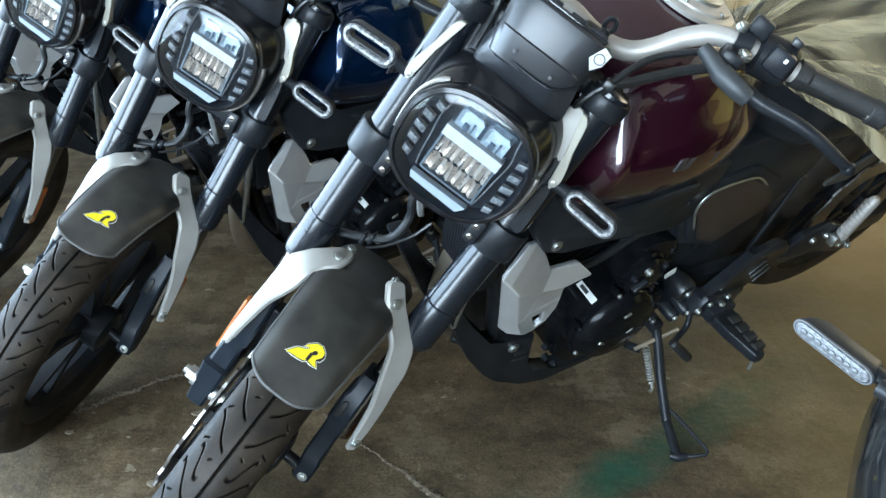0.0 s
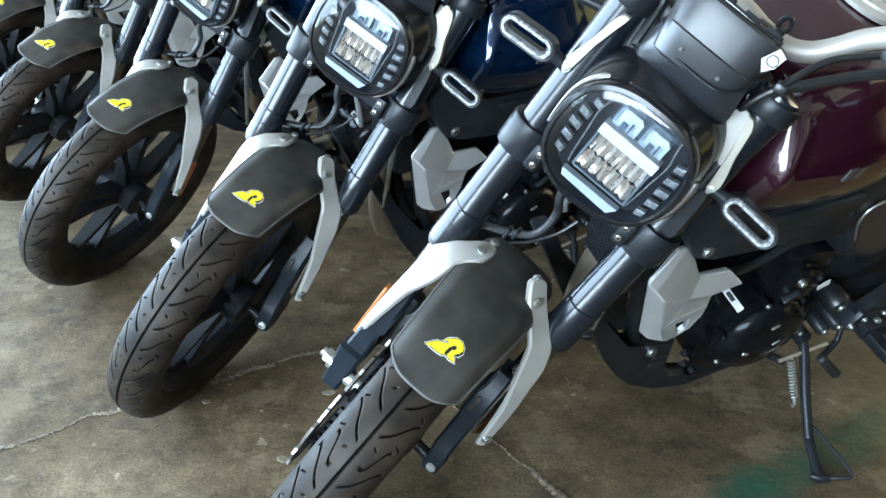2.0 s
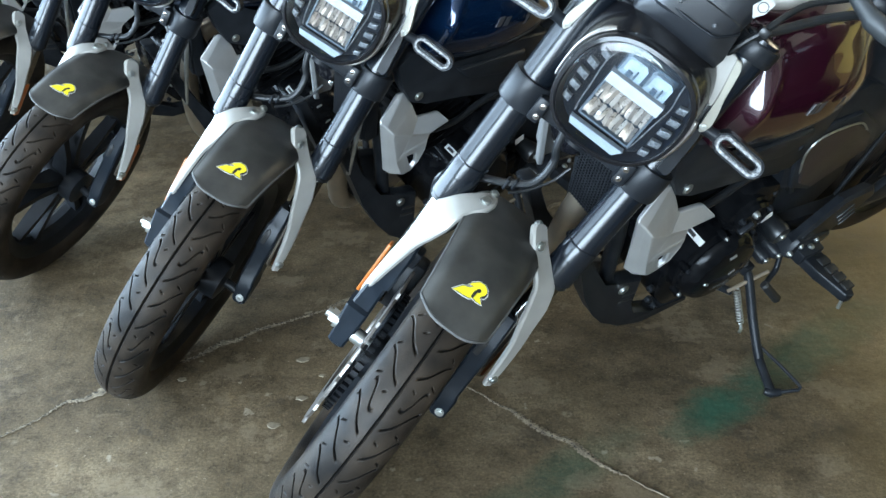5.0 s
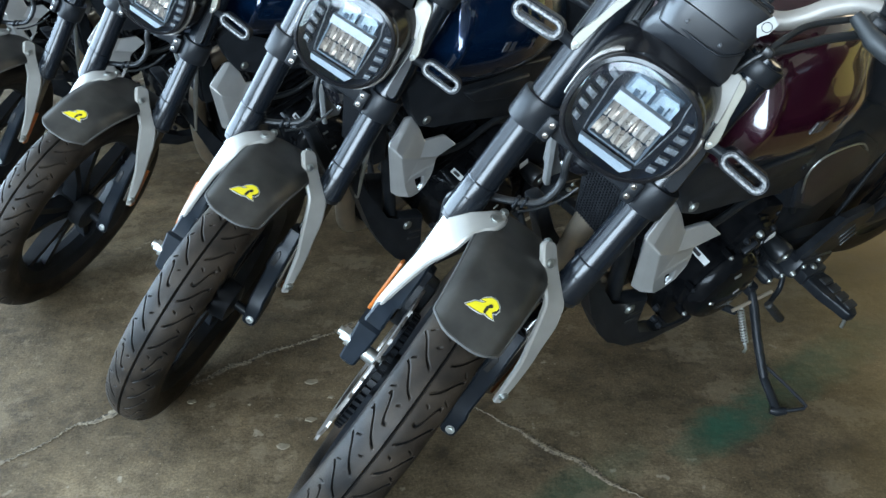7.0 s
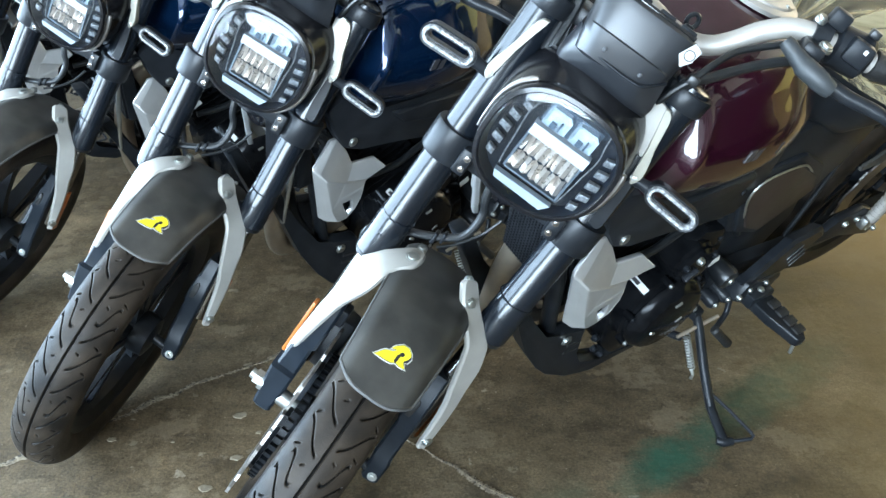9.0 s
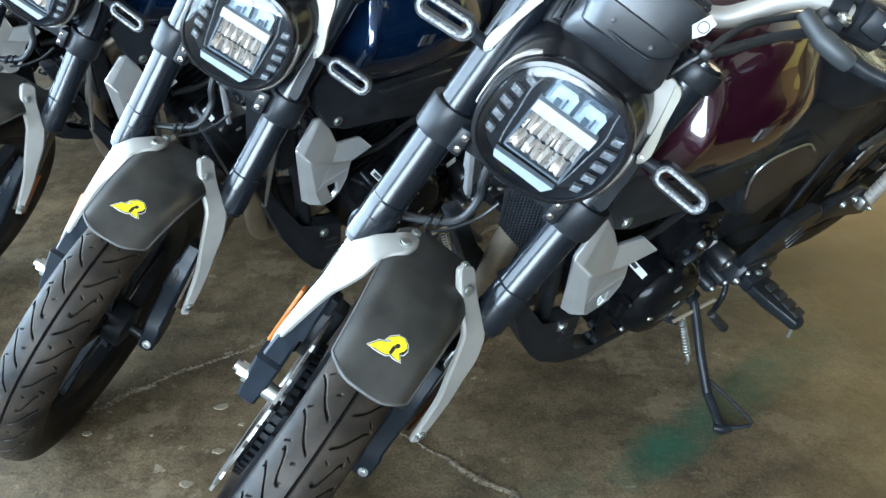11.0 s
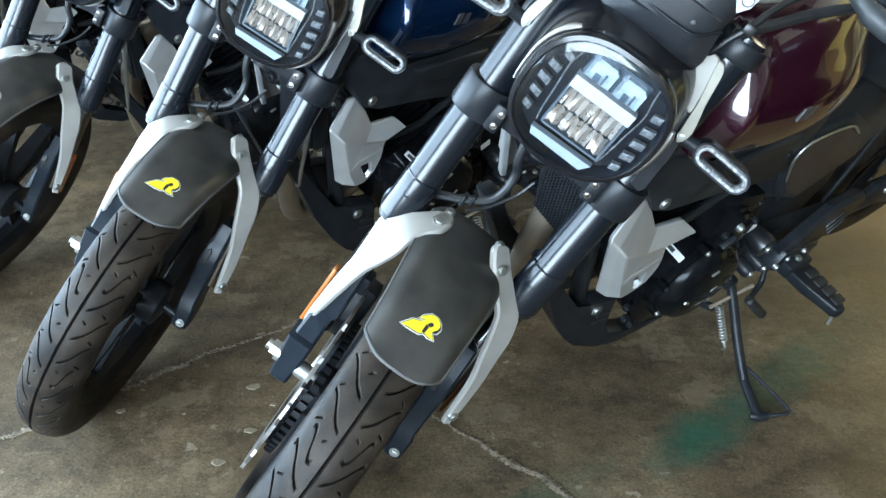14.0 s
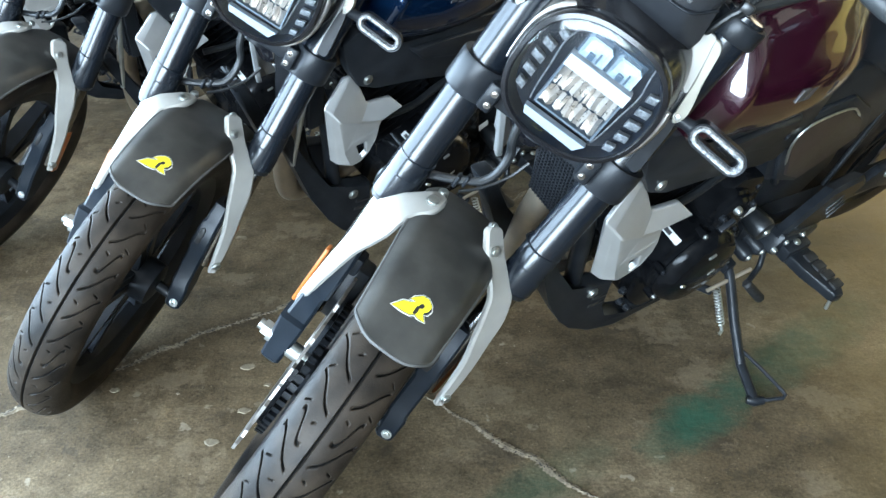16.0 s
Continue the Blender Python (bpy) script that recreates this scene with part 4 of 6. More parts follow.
def fork(bike):
    """The steered front end: legs, clamps, brackets, axle and hoses."""
    for s in (-1, 1):
        def leg(bm, s=s):
            tube(bm, [(-0.035, s * 0.096, z) for z in (0.275, 0.278, 0.300, 0.304, 0.338, 0.341, 0.696)], [0.0230, 0.0258, 0.0258, 0.0250, 0.0250, 0.0238, 0.0238], 32)
        root = make("fork_tube", leg, TUBE, bike, "gloss black fork tube", FORK)
        make("slider", lambda bm, s=s: rod(bm, (-0.035, s * 0.096, 0.07), (-0.035, s * 0.096, 0.279), 0.0175, 24), SLIDER, root, "steel fork slider")
        make("dust_seal", lambda bm, s=s: turned(bm, [(0.0195, 0.268), (0.0235, 0.270), (0.0240, 0.277), (0.0195, 0.279)], (-0.035, s * 0.096, 0), 2, 28), HOSE, root)
        for z in (0.316, 0.343):
            make("tube_ring", lambda bm, s=s, z=z: turned(bm, [(0.0235, z - 0.0014), (0.0253, z - 0.0010), (0.0253, z + 0.0010), (0.0235, z + 0.0014)], (-0.035, s * 0.096, 0), 2, 28, closed=True), TUBE, root)
        make("fork_cap", lambda bm, s=s: turned(bm, [(0.0238, 0.696), (0.0225, 0.703), (0.017, 0.705), (0.0, 0.706)], (-0.035, s * 0.096, 0), 2, 24), TUBE, root)

        def carrier(bm, s=s):
            rings = []
            right = ((-0.020, 0.088, 0.106, -0.018, 0.008), (-0.014, 0.084, 0.112, -0.024, 0.013), (0.030, 0.082, 0.117, -0.040, 0.014), (0.058, 0.082, 0.120, -0.048, 0.013), (0.063, 0.083, 0.115, -0.050, 0.006), (0.108, 0.084, 0.113, -0.054, 0.002), (0.112, 0.080, 0.111, -0.054, 0.004), (0.170, 0.080, 0.110, -0.054, 0.000), (0.206, 0.082, 0.106, -0.050, -0.008))
            left = ((-0.018, 0.080, 0.100, -0.018, 0.006), (-0.012, 0.077, 0.104, -0.024, 0.0095), (0.026, 0.073, 0.103, -0.040, 0.010), (0.034, 0.071, 0.100, -0.048, 0.007), (0.100, 0.069, 0.098, -0.054, 0.001), (0.106, 0.066, 0.098, -0.054, 0.002), (0.150, 0.067, 0.096, -0.054, -0.002), (0.156, 0.070, 0.096, -0.054, -0.006), (0.190, 0.071, 0.094, -0.050, -0.012))
            for z, y0, y1, x0, x1 in (left if s > 0 else right):
                b = 0.0035
                ring = [(x0 + b, y0), (x1 - b, y0), (x1, y0 + b), (x1, y1 - b), (x1 - b, y1), (x0 + b, y1), (x0, y1 - b), (x0, y0 + b)]
                rings.append([V((x, s * y, z)) for x, y in ring])
            loft(bm, rings)
        car = make("axle_carrier", carrier, CARRIER, bike, "black cast axle carrier", FORK)
        if s > 0:
            bolt(car, (0.0100, 0.0925, -0.004), (1, 0, 0), 0.0055, 0.004)
            make("carrier_slot", lambda bm: slab(bm, [(0.072, 0.112), (0.081, 0.112), (0.082, 0.140), (0.078, 0.146), (0.073, 0.140)], 0, -0.006, 0.0015, 0.001), INK, car)

        def bracket(bm, key, thick, n, s=s):
            """A folded plate along a line of centres and half widths."""
            cs, ws = (spline([k[i] for k in key], n) for i in range(2))
            secs = []
            for i, (c, w) in enumerate(zip(cs, ws)):
                t = cs[min(i + 1, len(cs) - 1)] - cs[max(i - 1, 0)]
                q = t.cross(w).normalized()
                q = q if q.x > 0 or q.z > 0.3 else -q
                secs.append(tuple(V((v.x, s * v.y, v.z)) for v in (c, w, q)))
            ribbon(bm, secs, thick)

        def strip(bm, bracket=bracket):
            """Right side: bolted tab, sweep round the tube, long tapering foot."""
            bracket(bm, [((-0.034, 0.042, 0.3165), (0.0040, -0.0080, 0.0010)), ((-0.022, 0.047, 0.3150), (0.0080, -0.0130, 0.0020)), ((-0.010, 0.055, 0.3090), (0.0145, -0.0135, 0.0010)), ((-0.002, 0.067, 0.3005), (0.0155, -0.0112, -0.0025)), ((0.005, 0.078, 0.289), (0.0210, -0.0128, -0.0028)), ((0.009, 0.086, 0.270), (0.0230, -0.0162, -0.0036)), ((0.010, 0.092, 0.245), (0.0200, -0.0140, -0.0035)),
                         ((0.008, 0.098, 0.215), (0.0150, -0.0100, -0.0023)), ((0.005, 0.1035, 0.175), (0.0115, -0.0080, -0.0017)), ((0.001, 0.1085, 0.130), (0.0080, -0.0060, -0.0013)), ((-0.003, 0.1105, 0.095), (0.0030, -0.0058, 0.0)), ((-0.005, 0.1105, 0.080), (0.0020, -0.0045, 0.0))], 0.0070, 5)

        def blade(bm, bracket=bracket):
            """Left side: flat tab running straight out to an elbow, then in and down to a tapering foot."""
            bracket(bm, [((-0.0225, 0.0300, 0.3320), (0.0080, -0.0064, 0.0004)), ((-0.0214, 0.0322, 0.3295), (0.0110, -0.0088, 0.0005)), ((-0.0195, 0.0352, 0.3255), (0.0120, -0.0098, 0.0003)), ((-0.0110, 0.0498, 0.3090), (0.0120, -0.0110, -0.0007)), ((-0.0050, 0.0678, 0.2916), (0.0121, -0.0119, -0.0011)), ((-0.0015, 0.0840, 0.2760), (0.0122, -0.0131, -0.0013)), ((-0.0005, 0.0905, 0.2665), (0.0122, -0.0134, -0.0014)),
                         ((0.0, 0.0940, 0.2570), (0.0122, -0.0136, -0.0012)), ((0.0, 0.1011, 0.2328), (0.0120, -0.0134, -0.0008)), ((-0.0010, 0.1068, 0.2002), (0.0105, -0.0111, 0.0010)), ((-0.0030, 0.1140, 0.1641), (0.0085, -0.0086, 0.0018)), ((-0.0045, 0.1185, 0.1194), (0.0060, -0.0070, 0.0)), ((-0.0060, 0.1207, 0.0778), (0.0030, -0.0052, -0.0020))], 0.0078, 3)
        br = make("fender_bracket", blade if s > 0 else strip, SILVER, bike, "bent silver mudguard bracket", FORK, smooth=32)
        if s > 0:
            bolt(br, (-0.0050, 0.0490, 0.3140), (0.62, 0.52, 0.58), 0.0050, 0.004)
            bolt(br, (-0.0260, 0.0300, 0.3300), (0.35, 0.5, 0.8), 0.0048, 0.004)
            bolt(br, (-0.0035, 0.1235, 0.0930), (0.6, 0.8, 0), 0.0058, 0.004)
        else:
            bolt(br, (-0.0125, -0.0490, 0.3160), (0.45, -0.25, 1), 0.0066, 0.004)
            bolt(br, (-0.0400, -0.0440, 0.3200), (0.2, -0.2, 1), 0.0050, 0.004)

        def amber(bm, s=s):
            block(bm, (-0.026, s * 0.1185, 0.116), (0.018, 0.006, 0.098), 0.0025)
        make("reflector", amber, AMBER, bike, "orange side reflector", FORK)

        def plate(bm, line, x0, x1, edge, s=s):
            """A flat plate with a smooth outline and rounded edges."""
            o = spline([(0, s * y, z) for y, z in line + line[:1]], 4)[:-1]
            mid = sum(o, V()) / len(o)
            shrink = [p + (mid - p).normalized() * edge for p in o]
            loft(bm, [[V((x, p.y, p.z)) for p in ring] for x, ring in ((x0, shrink), (x0 + edge, o), (x1 - edge, o), (x1, shrink))])

        def ear(bm, plate=plate):
            plate(bm, [(0.083, 0.669), (0.090, 0.668), (0.0955, 0.660), (0.099, 0.645), (0.104, 0.622), (0.1105, 0.600), (0.1130, 0.586), (0.1100, 0.575), (0.1050, 0.572), (0.1010, 0.584), (0.0965, 0.612), (0.0905, 0.640), (0.0865, 0.655)], -0.020, -0.004, 0.0012)
        e = make("lamp_ear", ear, EAR, bike, "cream silver headlight mounting ear", FORK)
        if s > 0:
            make("ear_plate", lambda bm, plate=plate: plate(bm, [(0.066, 0.664), (0.075, 0.670), (0.084, 0.668), (0.088, 0.655), (0.092, 0.640), (0.098, 0.612), (0.0945, 0.604), (0.086, 0.616), (0.076, 0.634), (0.068, 0.648)], -0.016, -0.0095, 0.001), SILVER, e)
        if s > 0:
            make("ear_stem", lambda bm, plate=plate: plate(bm, [(0.098, 0.500), (0.112, 0.500), (0.114, 0.520), (0.110, 0.570), (0.100, 0.570), (0.097, 0.530)], -0.015, -0.007, 0.001), CAST, e)
        bolt(e, (-0.0060, s * 0.1065, 0.5800), (1, 0, 0), 0.0040, 0.004)
        make("ear_pin", lambda bm, s=s: rod(bm, (-0.026, s * 0.0865, 0.650), (-0.028, s * 0.0885, 0.677), 0.0055, 14), CHROME, e)
        # turn signal: a long loop with a prism lens round an open slot
        root = make("turn_signal", lambda bm, s=s: tube(bm, spline([(-0.020, s * 0.106, 0.575), (-0.016, s * 0.120, 0.577), (-0.014, s * 0.134, 0.5785)], 4), [0.0085, 0.0085, 0.008, 0.0078, 0.0075, 0.008, 0.0085, 0.009, 0.009], 14), PLASTIC, bike, "slim black turn signal with a clear loop lens", FORK)

        def loop_pts(k, y0=0.142, y1=0.186, h=0.0115, drop=0.003):
            pts = []
            for i in range(12):
                a = -math.pi / 2 + math.pi * i / 11
                pts.append((y1 + math.cos(a) * h * k, 0.5785 + math.sin(a) * h * k - drop))
            for i in range(12):
                a = math.pi / 2 + math.pi * i / 11
                pts.append((y0 + math.cos(a) * h * k, 0.5785 + math.sin(a) * h * k))
            return pts

        def shell(bm, s=s):
            o, i = loop_pts(1.35), loop_pts(0.42)
            rings = []
            for (yo, zo), (yi, zi) in zip(o, i):
                rings.append([V((-0.006, s * yo, zo)), V((-0.022, s * yo * 0.995, zo)), V((-0.022, s * yi, zi)), V((-0.008, s * yi, zi))])
            loft(bm, rings, cap=False, loop=True)
        make("signal_shell", shell, PLASTIC, root)

        def lens(bm, s=s):
            o, i = loop_pts(1.14), loop_pts(0.58)
            rings = []
            for (yo, zo), (yi, zi) in zip(o, i):
                rings.append([V((-0.005, s * yo, zo)), V((-0.002, s * (yo * 0.75 + yi * 0.25), zo * 0.75 + zi * 0.25)), V((-0.002, s * (yo * 0.25 + yi * 0.75), zo * 0.25 + zi * 0.75)), V((-0.005, s * yi, zi)), V((-0.010, s * yi, zi)), V((-0.010, s * yo, zo))])
            loft(bm, rings, cap=False, loop=True)
        make("signal_lens", lens, LENS_WHITE, root, "clear ribbed loop lens")

    def triple(bm):
        for s in (-1, 1):
            turned(bm, [(0.0238, 0.450), (0.0310, 0.450), (0.0322, 0.454), (0.0322, 0.490), (0.0310, 0.494), (0.0238, 0.494)], (-0.035, s * 0.096, 0), 2, 32)
            block(bm, (-0.011, s * 0.069, 0.470), (0.026, 0.018, 0.036), 0.004)
        block(bm, (-0.050, 0, 0.472), (0.060, 0.150, 0.034), 0.006)
    low = make("lower_clamp", triple, CAST, bike, "black lower fork clamp", FORK)
    for s in (-1, 1):
        for z in (0.462, 0.478):
            bolt(low, (0.0022, s * 0.067, z), (1, 0, 0), 0.0032, 0.0026, SLIDER)

    def top(bm):
        for s in (-1, 1):
            turned(bm, [(0.0240, 0.674), (0.0275, 0.674), (0.0288, 0.677), (0.0288, 0.695), (0.0275, 0.698), (0.0240, 0.698)], (-0.035, s * 0.096, 0), 2, 32)
            block(bm, (-0.058, s * 0.101, 0.689), (0.012, 0.026, 0.020), 0.004)
        block(bm, (-0.060, 0, 0.688), (0.055, 0.160, 0.024), 0.006)
    topc = make("upper_clamp", top, CAST, bike, "black upper fork clamp", FORK)
    for s in (-1, 1):
        bolt(topc, (-0.043, s * 0.101, 0.689), (1, 0, 0), 0.004, 0.003, CAST)
        make("bar_riser", lambda bm, s=s: block(bm, (-0.080, s * 0.035, 0.716), (0.040, 0.030, 0.050), 0.006), CAST, topc)
    make("steering_stem", lambda bm: rod(bm, (-0.072, 0, 0.44), (-0.072, 0, 0.70), 0.024, 20), CAST, bike, at=FORK)
    make("axle", lambda bm: rod(bm, (0, -0.112, 0.018), (0, 0.085, 0), 0.009, 16), CAST, bike, "dark steel wheel axle", FORK)
    make("axle_spacer", lambda bm: rod(bm, (0.000, -0.088, 0.012), (0.000, -0.054, 0.012), 0.0125, 20), STEEL, bike, at=FORK)

    def nut(bm):
        tube(bm, [(0, -0.112, 0.018), (0, -0.119, 0.018)], 0.0150, 20)
        tube(bm, [(0, -0.119, 0.018), (0, -0.129, 0.018)], 0.0120, 6)
        tube(bm, [(0, -0.129, 0.018), (0, -0.136, 0.018)], 0.0075, 14)
    make("axle_nut", nut, STEEL, bike, "bright zinc axle nut", FORK)

    def caliper(bm):
        slab(bm, [(-0.125, 0.060), (-0.070, 0.035), (-0.055, 0.075), (-0.070, 0.135), (-0.115, 0.130), (-0.140, 0.100)], 1, -0.104, -0.050, 0.008)
    cal = make("brake_caliper", caliper, CAST, bike, "black brake caliper", FORK)
    for z in (0.07, 0.11):
        bolt(cal, (-0.09, -0.105, z), (0, -1, 0), 0.006, 0.005)
    make("caliper_bridge", lambda bm: block(bm, (-0.035, -0.085, 0.165), (0.03, 0.03, 0.03), 0.005), CAST, cal)

    make("brake_hose", lambda bm: tube(bm, spline([(-0.10, -0.09, 0.10), (-0.095, -0.10, 0.20), (-0.075, -0.120, 0.270), (-0.062, -0.098, 0.305), (-0.052, -0.073, 0.322), (-0.050, -0.049, 0.335), (-0.050, -0.033, 0.345), (-0.050, -0.014, 0.360), (-0.050, -0.006, 0.382), (-0.050, -0.008, 0.410), (-0.045, -0.020, 0.440), (-0.045, -0.04, 0.55), (-0.06, -0.06, 0.66), (-0.09, -0.10, 0.78), (-0.10, -0.20, 0.83)], 8), 0.0058, 10), HOSE, bike, "black rubber brake hose", FORK)
    make("hose_clip", lambda bm: block(bm, (-0.050, -0.040, 0.340), (0.018, 0.006, 0.018), 0.003, (0, 0, 0)), PLASTIC, bike, at=FORK)
    make("hose_clip", lambda bm: block(bm, (-0.050, -0.030, 0.347), (0.016, 0.005, 0.017), 0.003), PLASTIC, bike, at=FORK)
    make("speed_cable", lambda bm: tube(bm, spline([(-0.048, -0.030, 0.330), (-0.060, -0.010, 0.345), (-0.075, 0.010, 0.372), (-0.085, 0.020, 0.40)], 6), 0.0022, 8), HOSE, bike, "thin black cable", FORK)
    for k, pts in enumerate(([(-0.050, 0.060, 0.600), (-0.030, 0.068, 0.639), (-0.012, 0.0714, 0.669), (-0.008, 0.0775, 0.694), (-0.010, 0.0853, 0.7114), (-0.025, 0.0952, 0.736), (-0.045, 0.1108, 0.761), (-0.065, 0.150, 0.795)], [(-0.055, 0.066, 0.600), (-0.035, 0.0732, 0.6427), (-0.020, 0.080, 0.683), (-0.014, 0.088, 0.709), (-0.030, 0.1056, 0.725), (-0.050, 0.1287, 0.748), (-0.065, 0.150, 0.767), (-0.080, 0.195, 0.806)],
                             [(-0.030, -0.066, 0.600), (-0.030, -0.0705, 0.640), (-0.030, -0.0734, 0.675), (-0.030, -0.0773, 0.702), (-0.045, -0.092, 0.750), (-0.075, -0.130, 0.795), (-0.090, -0.190, 0.820)], [(-0.030, -0.060, 0.610), (-0.030, -0.0644, 0.648), (-0.030, -0.0662, 0.675), (-0.030, -0.0709, 0.707), (-0.050, -0.086, 0.750), (-0.085, -0.145, 0.802)])):
        make("control_cable", lambda bm, pts=pts, k=k: tube(bm, spline(pts, 8), (0.0042, 0.0062, 0.0042, 0.0055)[k], 10), HOSE, bike, "black control cable", FORK)
    make("cable_tie", lambda bm: block(bm, (-0.011, 0.0865, 0.711), (0.016, 0.014, 0.012), 0.003), HOSE, bike, at=FORK)


def handlebar(bike):
    line = [(-0.084, 0.0, 0.735), (-0.084, 0.034, 0.730), (-0.084, 0.064, 0.731), (-0.085, 0.088, 0.742), (-0.086, 0.106, 0.762), (-0.087, 0.122, 0.786), (-0.089, 0.145, 0.808), (-0.092, 0.172, 0.819), (-0.098, 0.200, 0.822), (-0.112, 0.360, 0.848)]
    both = [(x, -y, z) for x, y, z in line[:0:-1]] + line
    root = make("handlebar", lambda bm: tube(bm, spline(both, 8), 0.0125, 16), BARE, bike, "silver wide tubular handlebar", FORK)
    for s in (-1, 1):
        def p(x, y, z, s=s):
            return V((x, s * y, z))

        def grip(bm, p=p):
            pts = [p(-0.102, 0.248, 0.830), p(-0.104, 0.262, 0.832), p(-0.105, 0.266, 0.8325), p(-0.112, 0.342, 0.846), p(-0.1122, 0.344, 0.846), p(-0.114, 0.362, 0.849), p(-0.1142, 0.366, 0.8495)]
            tube(bm, pts, [0.0170, 0.0170, 0.0150, 0.0142, 0.0160, 0.0160, 0.011], 20)
        make("grip", grip, GRIP, root, "black rubber grip")

        def switch(bm, p=p):
            tube(bm, [p(-0.100, 0.196, 0.822), p(-0.1005, 0.200, 0.8225), p(-0.102, 0.236, 0.829), p(-0.1022, 0.241, 0.8295)], [0.022, 0.0265, 0.027, 0.0225], 20)
            block(bm, p(-0.076, 0.222, 0.832), (0.020, 0.030, 0.030), 0.005)
        sw = make("switch_housing", switch, PLASTIC, root, "black switch housing")
        make("switch_button", lambda bm, p=p: block(bm, p(-0.090, 0.226, 0.858), (0.014, 0.012, 0.010), 0.002), HOSE, sw)
        make("switch_mark", lambda bm, p=p: block(bm, p(-0.0655, 0.226, 0.838), (0.001, 0.004, 0.005), 0), PAPER, sw)

        def perch(bm, p=p):
            tube(bm, [p(-0.096, 0.168, 0.818), p(-0.098, 0.188, 0.821)], 0.0215, 18)
            block(bm, p(-0.068, 0.176, 0.806), (0.050, 0.026, 0.020), 0.005)
        pc = make("lever_perch", perch, CAST, root)
        bolt(pc, p(-0.060, 0.186, 0.818), (0.3, 0, 1), 0.0065, 0.005)
        bolt(pc, p(-0.082, 0.166, 0.838), (0.4, 0, 1), 0.005, 0.005)
        make("mirror_boss", lambda bm, p=p: block(bm, p(-0.092, 0.184, 0.848), (0.022, 0.024, 0.022), 0.004), PLASTIC, root)

        def boot(bm, p=p):
            tube(bm, [p(-0.042, 0.142, 0.800), p(-0.041, 0.146, 0.799), p(-0.036, 0.172, 0.792), p(-0.0355, 0.175, 0.791), p(-0.030, 0.200, 0.789), p(-0.029, 0.212, 0.788), p(-0.029, 0.216, 0.788)], [0.0075, 0.0092, 0.0112, 0.0128, 0.0125, 0.0108, 0.0095], 20)
        make("lever_boot", boot, BOOT, root, "dark grey rubber lever boot")

        def lever(bm, p=p):
            pts = spline([p(-0.040, 0.205, 0.790), p(-0.036, 0.238, 0.792), p(-0.032, 0.272, 0.798), p(-0.030, 0.305, 0.799), p(-0.034, 0.335, 0.795), p(-0.042, 0.352, 0.792)], 6)
            tube(bm, pts, [0.0095 - 0.0035 * i / (len(pts) - 1) for i in range(len(pts))], 12)
            q = p(-0.043, 0.354, 0.7915)
            bmesh.ops.create_uvsphere(bm, u_segments=12, v_segments=8, radius=0.0085, matrix=Matrix.Translation(q))
        make("lever", lever, CAST, root, "black brake or clutch lever")


